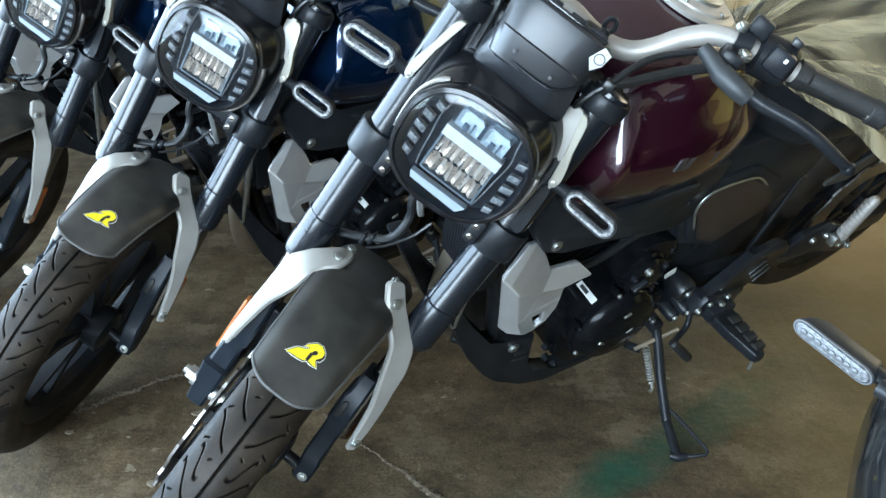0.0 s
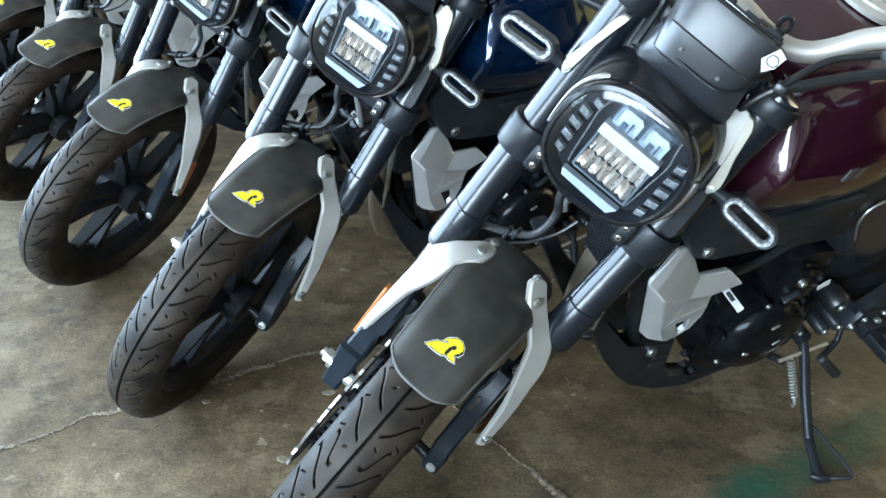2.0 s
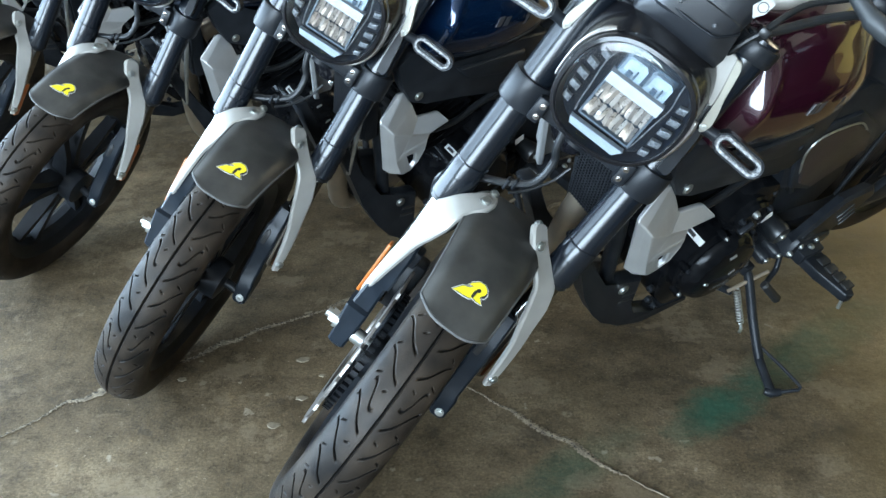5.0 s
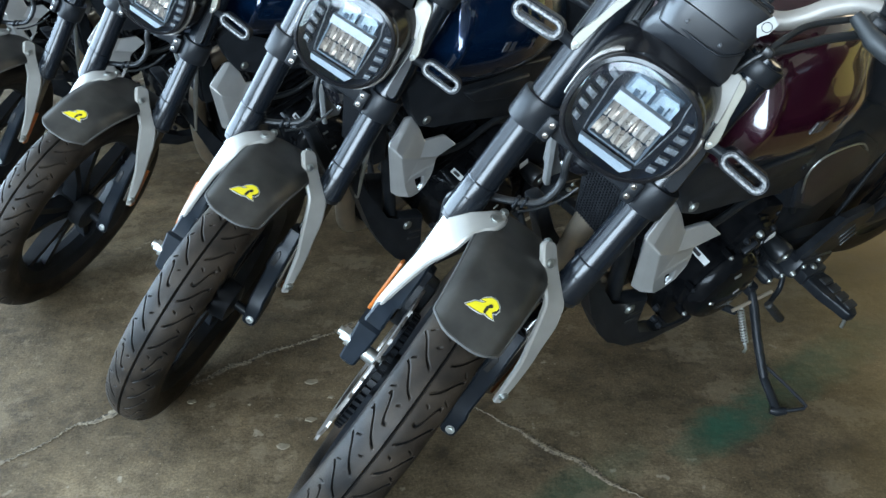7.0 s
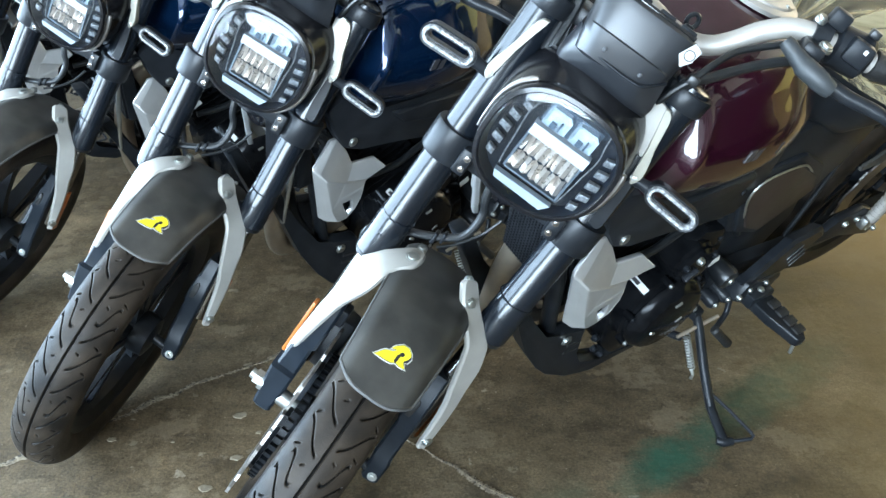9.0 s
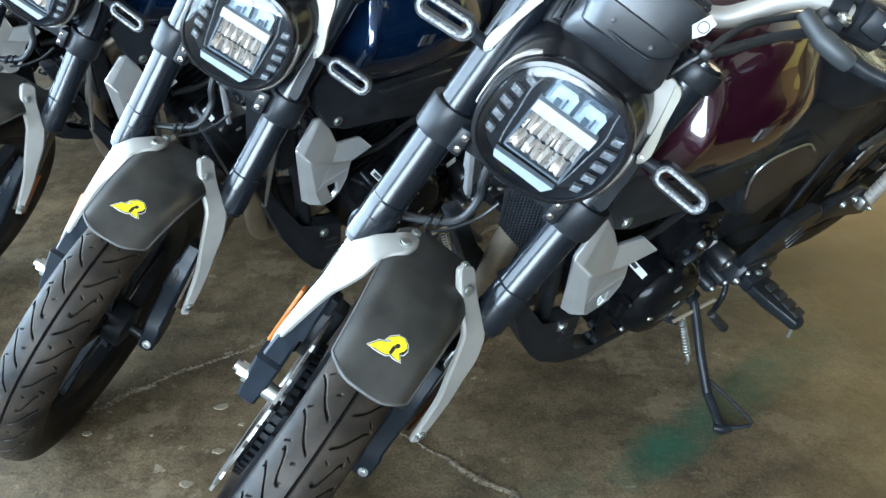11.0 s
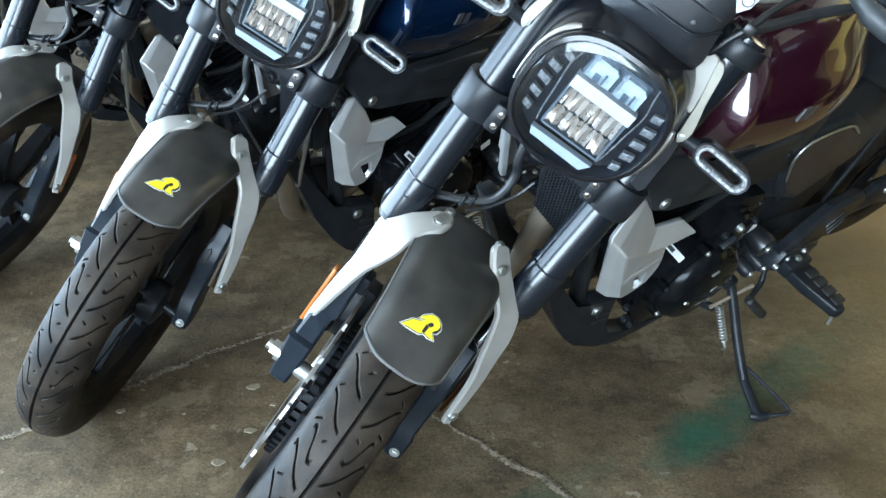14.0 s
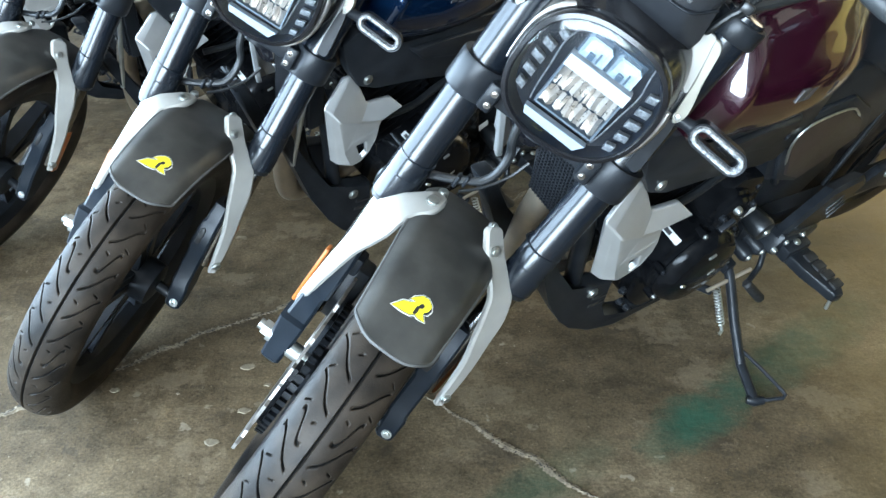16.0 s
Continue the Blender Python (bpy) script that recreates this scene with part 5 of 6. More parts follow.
def tank(bike, paint):
    # along the body: place, half width, top, widest height, foot
    secs = [(-0.312, 0.050, 0.585, 0.520, 0.470), (-0.322, 0.100, 0.605, 0.520, 0.442), (-0.330, 0.128, 0.614, 0.518, 0.426), (-0.336, 0.1385, 0.620, 0.518, 0.418), (-0.350, 0.1430, 0.630, 0.517, 0.408), (-0.400, 0.149, 0.648, 0.515, 0.396), (-0.450, 0.153, 0.656, 0.512, 0.392),
            (-0.510, 0.150, 0.650, 0.505, 0.395), (-0.570, 0.137, 0.628, 0.495, 0.402), (-0.630, 0.113, 0.595, 0.485, 0.418), (-0.680, 0.080, 0.562, 0.482, 0.437), (-0.705, 0.035, 0.545, 0.485, 0.455)]

    crest, tip = V((-0.330, 0.512)), V((-0.366, 0.574))

    def dent(x, z):
        """Pressed shape of the flank: a shoulder crease and a shallow dish behind it."""
        q = V((x, z))
        k = (q - crest).dot(tip - crest) / (tip - crest).length_squared
        off = (q - crest.lerp(tip, min(1.0, max(0.0, k)))).length
        dish = math.exp(-(((x + 0.445) / 0.055) ** 2 + ((z - 0.592) / 0.028) ** 2))
        roll = math.exp(-(((x + 0.56) / 0.050) ** 2 + ((z - 0.560) / 0.026) ** 2))
        return 0.0042 * math.exp(-(off / 0.0085) ** 2) - 0.0030 * dish - 0.0020 * roll

    def fn(bm):
        rings = []
        xs = spline([(s[0], s[1], s[2]) for s in secs], 9)
        ys = spline([(s[3], s[4], 0) for s in secs], 9)
        m = 96
        for a, b in zip(xs, ys):
            x, hw, top, mid, low = a.x, max(a.y, 0.01), a.z, b.x, b.y
            ring = []
            for k in range(m):
                t = 2 * math.pi * k / m
                c, s = math.cos(t), math.sin(t)
                y = math.copysign(abs(c) ** (0.85 if s > 0 else 0.62), c) * hw
                if s < 0:
                    y *= 1 - 0.18 * abs(s) ** 2
                z = mid + (top - mid) * math.copysign(abs(s) ** 0.92, s) if s > 0 else mid + (mid - low) * math.copysign(abs(s) ** 0.8, s)
                if s > 0:
                    y *= 1 - 0.10 * math.sin(math.pi * s) ** 2
                lean = 0.30 * (z - 0.52) * min(1.0, max(0.0, (x + 0.50) / 0.19))
                y += math.copysign(dent(x - lean, z), y) * min(1.0, abs(y) / 0.06)
                ring.append(V((x - lean, y, z)))
            rings.append(ring)
        loft(bm, rings)
    root = make("fuel_tank", fn, paint, bike, at=BODY, smooth=60)

    def cap(bm):
        turned(bm, [(0.058, 0), (0.060, 0.006), (0.054, 0.010), (0.050, 0.010), (0.049, 0.013), (0.040, 0.016), (0.012, 0.017), (0.0, 0.017)], (0, 0, 0), 2, 40)
    c = make("filler_cap", cap, BARE, root, "round silver filler cap", Matrix.Translation((-0.517, 0.004, 0.6440)) @ pose(0, 0, 0, 0, -14, 0))
    make("cap_lid", lambda bm: turned(bm, [(0.034, 0.014), (0.034, 0.021), (0.028, 0.023), (0.0, 0.023)], (0, 0, 0), 2, 32), STEEL, c)
    for k in range(5):
        a = 2 * math.pi * k / 5 + 0.4
        bolt(c, (0.045 * math.cos(a), 0.045 * math.sin(a), 0.0125), (0, 0, 1), 0.0035, 0.004)
    # model mark on the flank, as plain slanting bars
    for s in (-1, 1):
        for k in range(5):
            def mark(bm, k=k, s=s):
                x = -0.440 - 0.017 * k
                y = s * (0.1530 - 0.0008 * k)
                z = 0.517 - 0.003 * k
                loft(bm, [[V((x + 0.005, y + s * (q - 0.0010), z + 0.009)), V((x - 0.007, y + s * (q - 0.0010), z + 0.009)), V((x + 0.000, y + s * q, z - 0.008)), V((x + 0.012, y + s * q, z - 0.008))] for q in (-0.006, 0.0012)])
            make("tank_mark", mark, DECAL, root, "dull grey mark")
    return root



def body(bike):
    """Frame, engine, side covers, seat, stand and rear end of the leaning machine."""
    for s in (-1, 1):
        def S(pts, s=s):
            return [V((x, s * y, z)) for x, y, z in pts]

        # radiator shroud: a folded silver shell with a front band, a rearward fin and a hook round an opening
        def shroud(bm, S=S):
            def put(x, y, z):
                return bm.verts.new(S([(x, y, z)])[0])
            tip, brow, c, cr = put(-0.2976, 0.0930, 0.3660), put(-0.2850, 0.0930, 0.3655), put(-0.2490, 0.1050, 0.3259), put(-0.2564, 0.1131, 0.3189)
            d, dr, e, fb = put(-0.2832, 0.1088, 0.2049), put(-0.2893, 0.1237, 0.2040), put(-0.3103, 0.1294, 0.1997), put(-0.3268, 0.1285, 0.2006)
            gt, gm, gl = put(-0.3205, 0.0966, 0.3320), put(-0.2640, 0.1260, 0.3090), put(-0.2865, 0.1310, 0.2408)
            h, fi = put(-0.3303, 0.1066, 0.3092), put(-0.3040, 0.1275, 0.2900)
            ft, ftip, fl = put(-0.3775, 0.1127, 0.3124), put(-0.3900, 0.1350, 0.3026), put(-0.3620, 0.1195, 0.2690)
            ha, hb, hc, hd = put(-0.2920, 0.1310, 0.2565), put(-0.3498, 0.1300, 0.2680), put(-0.3464, 0.1343, 0.2490), put(-0.3369, 0.1350, 0.2240)
            o1, o2, o3, o4 = put(-0.3021, 0.1325, 0.2480), put(-0.3249, 0.1310, 0.2475), put(-0.3318, 0.1300, 0.2230), put(-0.3233, 0.1295, 0.2110)
            fs = [bm.faces.new(f) for f in ((brow, c, cr, tip), (c, d, dr, cr), (tip, cr, gm, gt), (cr, dr, e, gl, gm), (gt, gm, fi, h), (gm, gl, ha, fi), (gl, e, fb, o4, o1, ha), (ha, o1, o2, hb), (fi, ha, hb, fl), (hb, o2, o3, hd, hc), (o3, o4, fb, hd), (h, fi, fl, ftip, ft))]
            bmesh.ops.recalc_face_normals(bm, faces=fs)
            if fs[3].normal.x < 0:
                bmesh.ops.reverse_faces(bm, faces=fs)
            bmesh.ops.solidify(bm, geom=fs, thickness=-0.010)
            bmesh.ops.bevel(bm, geom=[e for e in bm.edges if e.calc_face_angle(0) > 0.12], offset=0.0026, segments=3, affect='EDGES', profile=0.5, clamp_overlap=True)
        sh = make("radiator_shroud", shroud, SHROUD, bike, "silver plastic radiator shroud", BODY, smooth=9)

        # cover under the tank
        def rail(bm, s=s):
            slab(bm, [(-0.262, 0.440), (-0.285, 0.385), (-0.312, 0.346), (-0.350, 0.334), (-0.440, 0.322), (-0.540, 0.302), (-0.600, 0.288), (-0.640, 0.330), (-0.640, 0.420), (-0.560, 0.420), (-0.470, 0.406), (-0.380, 0.408), (-0.330, 0.448), (-0.290, 0.462)], 1, s * 0.080, s * 0.110, 0.007)
            slab(bm, [(-0.400, 0.402), (-0.440, 0.368), (-0.530, 0.352), (-0.590, 0.372), (-0.580, 0.398), (-0.500, 0.398)], 1, s * 0.106, s * 0.118, 0.006)
        r = make("frame_rail", rail, PLASTIC, bike, "black side frame cover", BODY)
        bolt(r, (-0.328, s * 0.110, 0.358), (0, s, 0), 0.0070, 0.004)
        bolt(r, (-0.590, s * 0.110, 0.345), (0, s, 0), 0.005, 0.003, CAST)

        # engine guard: belly frame with a bolted side plate
        def guard(bm, s=s):
            slab(bm, [(-0.179, 0.266), (-0.222, 0.189), (-0.281, 0.072), (-0.334, -0.008), (-0.376, -0.057), (-0.443, -0.114), (-0.517, -0.145), (-0.640, -0.142), (-0.640, -0.118), (-0.525, -0.116), (-0.462, -0.084), (-0.432, -0.035), (-0.428, 0.052), (-0.360, 0.068), (-0.318, 0.080), (-0.262, 0.167), (-0.210, 0.265)], 1, s * 0.050, s * 0.078, 0.007)
        gd = make("engine_guard", guard, PLASTIC, bike, "black plastic engine guard", BODY)
        bolt(gd, (-0.384, s * 0.078, 0.040), (0, s, 0), 0.0080, 0.005)
        for z in (0.012, -0.008):
            make("guard_slot", lambda bm, s=s, z=z: block(bm, (-0.412, s * 0.078, z), (0.034, 0.003, 0.007), 0.001, (0, -8, 0)), INK, gd)

        # side panel behind the tank, with a framed inset
        def panel(bm, s=s):
            slab(bm, [(-0.585, 0.410), (-0.600, 0.300), (-0.650, 0.205), (-0.740, 0.165), (-0.860, 0.200), (-0.930, 0.280), (-0.960, 0.360), (-0.880, 0.405), (-0.720, 0.430)], 1, s * 0.040, s * 0.100, 0.018)
            slab(bm, [(-0.600, 0.330), (-0.628, 0.372), (-0.735, 0.372), (-0.825, 0.315), (-0.860, 0.255), (-0.735, 0.182), (-0.662, 0.215)], 1, s * 0.096, s * 0.108, 0.006)
        pn = make("side_panel", panel, PLASTIC, bike, "matt black side panel", BODY)
        INSET = [(-0.614, 0.327), (-0.637, 0.356), (-0.727, 0.353), (-0.806, 0.301), (-0.835, 0.253), (-0.724, 0.199), (-0.674, 0.227)]
        make("panel_inset", lambda bm, s=s: slab(bm, INSET, 1, s * 0.104, s * 0.113, 0.004), BROWN, pn, "dark brown side panel inset")
        make("inset_trim", lambda bm, s=s: tube(bm, spline([(x, s * 0.113, z) for x, z in ((-0.640, 0.268), (-0.614, 0.327), (-0.637, 0.357), (-0.727, 0.355), (-0.780, 0.320))], 6), [0.0008] + [0.0020] * 23 + [0.0006], 8), STEEL, pn)

        # round engine cover
        def cover(bm, s=s):
            turned(bm, [(0.078, s * 0.02), (0.081, s * 0.03), (0.0825, s * 0.104), (0.078, s * 0.108), (0.078, s * 0.114), (0.080, s * 0.116), (0.079, s * 0.126), (0.074, s * 0.132), (0.070, s * 0.138), (0.062, s * 0.142), (0.030, s * 0.144), (0.0, s * 0.145)], (-0.553, 0, 0.076), 1, 64)
        cv = make("engine_cover", cover, ENGINE, bike, "gloss black round engine cover", BODY)
        for k in range(6):
            a = 2 * math.pi * k / 6 + 0.25
            make("cover_lug", lambda bm, s=s, a=a: turned(bm, [(0.007, s * 0.100), (0.008, s * 0.118), (0.0, s * 0.119)], (-0.553 + 0.083 * math.cos(a), 0, 0.076 + 0.083 * math.sin(a)), 1, 12), ENGINE, cv)
            bolt(cv, (-0.553 + 0.083 * math.cos(a), s * 0.118, 0.076 + 0.083 * math.sin(a)), (0, s, 0), 0.0036, 0.005, STEEL if k % 2 else CAST)
        for x, z, a in ((-0.542, 0.128, 20), (-0.572, 0.072, 30), (-0.512, 0.066, -30)):
            make("cover_rib", lambda bm, s=s, x=x, z=z, a=a: block(bm, (x, s * 0.1435, z), (0.015, 0.004, 0.0055), 0.0015, (0, a, 0)), STEEL, cv)
        if s > 0:
            lab = make("engine_label", lambda bm: loft(bm, [[V((-0.553 + rr * math.sin(a), y, 0.076 + rr * math.cos(a))) for a, y in ((0.66, 0.060), (0.80, 0.060), (0.80, 0.103), (0.66, 0.103))] for rr in (0.0825, 0.0838)]), PAPER, cv, "white sticker with a grey code block")
            make("print_bar", lambda bm: loft(bm, [[V((-0.553 + rr * math.sin(a), y, 0.076 + rr * math.cos(a))) for a, y in ((0.69, 0.066), (0.77, 0.066), (0.77, 0.084), (0.69, 0.084))] for rr in (0.0837, 0.0843)]), DECAL, lab)

        # heel plate, footpeg and pillion bracket
        def hanger(bm, s=s):
            loft(bm, [S([(x, y, z) for x, z in pts]) for y, pts in ((0.118, ((-0.765, 0.050), (-0.850, 0.130), (-0.925, 0.136), (-0.955, 0.112), (-0.890, 0.040), (-0.830, 0.000))), (0.134, ((-0.762, 0.052), (-0.850, 0.138), (-0.930, 0.143), (-0.962, 0.112), (-0.895, 0.036), (-0.830, -0.006))), (0.140, ((-0.772, 0.050), (-0.854, 0.130), (-0.926, 0.135), (-0.950, 0.112), (-0.888, 0.044), (-0.830, 0.004))))])
            slab(bm, [(-0.770, 0.060), (-0.752, 0.020), (-0.782, 0.000), (-0.860, -0.004), (-0.880, 0.040)], 1, s * 0.112, s * 0.146, 0.006)
        hg = make("peg_hanger", hanger, CAST, bike, "black cast footpeg hanger with a heel plate", BODY)
        for q in ((-0.782, 0.042), (-0.830, 0.040), (-0.800, 0.016), (-0.760, 0.030)):
            bolt(hg, (q[0], s * 0.146, q[1]), (0, s, 0), 0.0044, 0.005)
        for k in range(3):
            make("plate_slot", lambda bm, s=s, k=k: block(bm, (-0.880 - 0.016 * k, s * 0.1405, 0.096 - 0.018 * k), (0.040, 0.003, 0.005), 0.001, (0, 42, 0)), INK, hg)

        def rear(bm, s=s):
            slab(bm, [(-0.930, 0.080), (-1.000, 0.124), (-1.080, 0.128), (-1.125, 0.105), (-1.215, 0.025), (-1.200, -0.004), (-1.140, 0.024), (-1.050, 0.066)], 1, s * 0.118, s * 0.136, 0.005)
        rb = make("pillion_bracket", rear, CAST, bike, "black cast pillion footpeg bracket", BODY)
        for q in ((-1.075, 0.100), (-1.160, 0.038), (-1.208, 0.015), (-1.030, 0.105)):
            bolt(rb, (q[0], s * 0.137, q[1]), (0, s, 0), 0.0055, 0.006)

        def peg(bm, s=s):
            slab(bm, [(-0.786, 0.150), (-0.838, 0.150), (-0.838, 0.178), (-0.836, 0.250), (-0.822, 0.270), (-0.803, 0.266), (-0.792, 0.200)], 2, 0.000, 0.022, 0.005)
            slab(bm, [(-0.780, 0.135), (-0.842, 0.135), (-0.842, 0.166), (-0.780, 0.166)], 2, 0.004, 0.034, 0.005)
            if s < 0:
                bmesh.ops.scale(bm, vec=(1, -1, 1), verts=bm.verts[:])
        pg = make("footpeg", peg, CAST, bike, "black ribbed footpeg", BODY)
        bolt(pg, (-0.812, s * 0.152, 0.034), (0, 0, 1), 0.0052, 0.005)
        for k in range(4):
            make("rubber_pad", lambda bm, s=s, k=k: block(bm, (-0.824, s * (0.184 + 0.021 * k), 0.0225), (0.026, 0.017, 0.007), 0.0025), GRIP, pg)
        make("peg_feeler", lambda bm, s=s: rod(bm, (-0.806, s * 0.262, 0.004), (-0.806, s * 0.266, -0.016), 0.0036, 10), STEEL, pg)
        pp = make("pillion_peg", lambda bm, s=s: tube(bm, [(-1.105, s * 0.148, 0.092), (-1.106, s * 0.149, 0.100), (-1.125, s * 0.152, 0.196), (-1.126, s * 0.152, 0.202)], [0.008, 0.0125, 0.0105, 0.006], 14), BARE, bike, "ribbed silver pillion footpeg folded up", BODY)
        for k in range(9):
            make("peg_rib", lambda bm, s=s, k=k: tube(bm, [(-1.107 - 0.0019 * k, s * 0.149, 0.108 + 0.0095 * k), (-1.1076 - 0.0019 * k, s * 0.149, 0.1115 + 0.0095 * k)], 0.0132 - 0.0002 * k, 12), BARE, pp)
        make("peg_clevis", lambda bm, s=s: block(bm, (-1.100, s * 0.146, 0.090), (0.030, 0.020, 0.028), 0.006), STEEL, pp)

        def swing(bm, s=s):
            loft(bm, [[V((x, s * (y + a), z + b)) for a, b in ((-0.012, -h), (0.012, -h), (0.014, 0), (0.012, h), (-0.012, h))] for x, y, z, h in ((-0.72, 0.080, 0.030, 0.034), (-0.90, 0.094, 0.030, 0.028), (-1.14, 0.104, 0.032, 0.026), (-1.33, 0.106, 0.036, 0.020))])
        make("swingarm", swing, CAST, bike, "black swingarm", BODY)

    wheel(bike, "front_wheel", (0, 0, 0), 0.276, 0.205, 0.046, FORK, -1)
    wheel(bike, "rear_wheel", (-1.300, 0, 0.036), 0.290, 0.205, 0.064, BODY, 1)

    # engine block with finned cylinder
    def cases(bm):
        slab(bm, [(-0.470, 0.040), (-0.485, -0.030), (-0.530, -0.080), (-0.650, -0.085), (-0.690, -0.030), (-0.690, 0.100), (-0.670, 0.160), (-0.560, 0.170), (-0.480, 0.120)], 1, -0.095, 0.092, 0.012)
        slab(bm, [(-0.560, 0.140), (-0.660, 0.120), (-0.672, 0.170), (-0.650, 0.225), (-0.590, 0.240), (-0.550, 0.215)], 1, 0.02, 0.100, 0.014)
    en = make("engine", cases, ENGINE, bike, "gloss black engine block", BODY)
    for k in range(9):
        make("cooling_fin", lambda bm, k=k: block(bm, (-0.480 + 0.012 * k * 0.45, 0, 0.175 + 0.018 * k), (0.130, 0.140, 0.006), 0.002, (0, 24, 0)), ENGINE, en)
    make("cylinder_head", lambda bm: block(bm, (-0.440, 0, 0.350), (0.120, 0.130, 0.050), 0.012, (0, 24, 0)), ENGINE, en)
    sta = make("starter", lambda bm: turned(bm, [(0.042, -0.05), (0.045, -0.045), (0.045, 0.104), (0.041, 0.108), (0.041, 0.114), (0.036, 0.120), (0.014, 0.122), (0.0, 0.122)], (-0.578, 0, 0.180), 1, 32), ENGINE, en)
    for a in (0.4, 2.5, 4.6):
        bolt(sta, (-0.578 + 0.036 * math.cos(a), 0.120, 0.180 + 0.036 * math.sin(a)), (0, 1, 0), 0.0045, 0.006, CAST)
    make("starter_lug", lambda bm: block(bm, (-0.560, 0.124, 0.176), (0.030, 0.012, 0.010), 0.003, (0, 35, 0)), CAST, sta)
    for x, y, z, q in ((-0.566, 0.128, 0.207, 1), (-0.640, 0.101, 0.205, 0), (-0.660, 0.093, 0.080, 0), (-0.672, 0.093, 0.020, 1), (-0.500, 0.093, -0.060, 0), (-0.465, 0.093, -0.020, 0), (-0.640, 0.093, -0.060, 1), (-0.450, 0.093, 0.020, 0)):
        bolt(en, (x, y - 0.004, z), (0, 1, 0), 0.0052, 0.006, STEEL if q else CAST)
    make("part_label", lambda bm: block(bm, (-0.690, 0.094, 0.112), (0.024, 0.001, 0.016), 0, (0, 25, 0)), PAPER, en)
    make("sprocket_cover", lambda bm: slab(bm, [(-0.640, 0.060), (-0.690, 0.075), (-0.705, 0.020), (-0.690, -0.040), (-0.640, -0.050)], 1, 0.05, 0.104, 0.008), ENGINE, en)
    make("rubber_damper", lambda bm: turned(bm, [(0.018, 0.08), (0.021, 0.095), (0.023, 0.118), (0.020, 0.126), (0.009, 0.128), (0.0, 0.128)], (-0.722, 0, 0.078), 1, 24), HOSE, en)
    bolt(en, (-0.722, 0.126, 0.078), (0, 1, 0), 0.006, 0.006)
    for x, y, z in ((-0.700, 0.104, -0.014), (-0.735, 0.120, -0.002), (-0.755, 0.126, 0.012)):
        make("frame_boss", lambda bm, x=x, y=y, z=z: turned(bm, [(0.013, y - 0.05), (0.014, y), (0.010, y + 0.006), (0.0, y + 0.006)], (x, 0, z), 1, 18), CAST, en)
        bolt(en, (x, y + 0.005, z), (0, 1, 0), 0.0050, 0.005)
    make("battery_box", lambda bm: slab(bm, [(-0.640, 0.330), (-0.660, 0.130), (-0.720, 0.100), (-0.860, 0.120), (-0.900, 0.330)], 1, -0.055, 0.060, 0.012), PLASTIC, bike, "black battery box", BODY)
    for s in (-1, 1):
        make("pivot_plate", lambda bm, s=s: slab(bm, [(-0.635, 0.230), (-0.672, 0.050), (-0.735, -0.030), (-0.800, -0.036), (-0.890, 0.020), (-0.935, 0.110), (-0.900, 0.260)], 1, s * 0.056, s * 0.074, 0.006), PLASTIC, bike, "black frame pivot plate", BODY)
    make("vacuum_hose", lambda bm: tube(bm, spline([(-0.52, 0.08, 0.25), (-0.58, 0.085, 0.275), (-0.66, 0.085, 0.26), (-0.72, 0.085, 0.20)], 7), 0.006, 10), HOSE, en)
    make("wiring", lambda bm: tube(bm, spline([(-0.41, 0.075, 0.22), (-0.48, 0.082, 0.230), (-0.56, 0.082, 0.262), (-0.68, 0.082, 0.23), (-0.74, 0.08, 0.15)], 7), 0.007, 10), HOSE, en)
    make("exhaust_pipe", lambda bm: tube(bm, spline([(-0.374, -0.008, 0.330), (-0.301, -0.008, 0.294), (-0.275, -0.015, 0.190), (-0.301, -0.030, 0.029), (-0.373, -0.066, -0.068), (-0.548, -0.100, -0.085), (-0.80, -0.13, -0.03), (-1.1, -0.15, 0.06)], 8), 0.021, 18), RUST, bike, "tarnished steel exhaust pipe", BODY)

    def cooler(bm):
        block(bm, (-0.258, 0.026, 0.313), (0.030, 0.100, 0.132), 0.006, (0, 8, 0))
    co = make("oil_cooler", cooler, PLASTIC, bike, "black finned oil cooler", BODY)
    for k in range(20):
        make("cooler_fin", lambda bm, k=k: block(bm, (-0.2485 + 0.0008 * k, 0.026, 0.256 + 0.0060 * k), (0.006, 0.092, 0.0016), 0, (0, 8, 0)), GRILLE, co)
    for k in range(16):
        make("grille_bar", lambda bm, k=k: block(bm, (-0.2410, -0.017 + 0.0057 * k, 0.311), (0.005, 0.0016, 0.120), 0, (0, 8, 0)), GRILLE, co)
    make("cooler_stay", lambda bm: tube(bm, [(-0.228, 0.074, 0.179), (-0.225, 0.086, 0.405)], 0.005, 8), STEEL, co)
    make("horn", lambda bm: turned(bm, [(0.040, -0.01), (0.043, 0.0), (0.036, 0.012), (0.018, 0.016), (0.0, 0.016)], (-0.250, -0.060, 0.345), 0, 28), GLOSS, bike, "round black horn", BODY)
    make("steering_head", lambda bm: rod(bm, (-0.202, 0, 0.44), (-0.300, 0, 0.652), 0.034, 24), CAST, bike, at=BODY)
    for s in (-1, 1):
        make("down_tube", lambda bm, s=s: tube(bm, spline([(-0.220, s * 0.02, 0.43), (-0.300, s * 0.05, 0.25), (-0.355, s * 0.055, 0.05), (-0.420, s * 0.06, -0.06)], 6), 0.014, 14), CAST, bike, at=BODY)
        make("seat_tube", lambda bm, s=s: tube(bm, spline([(-0.66, s * 0.07, 0.36), (-0.90, s * 0.085, 0.34), (-1.15, s * 0.08, 0.40), (-1.38, s * 0.06, 0.46)], 6), 0.013, 12), CAST, bike, at=BODY)
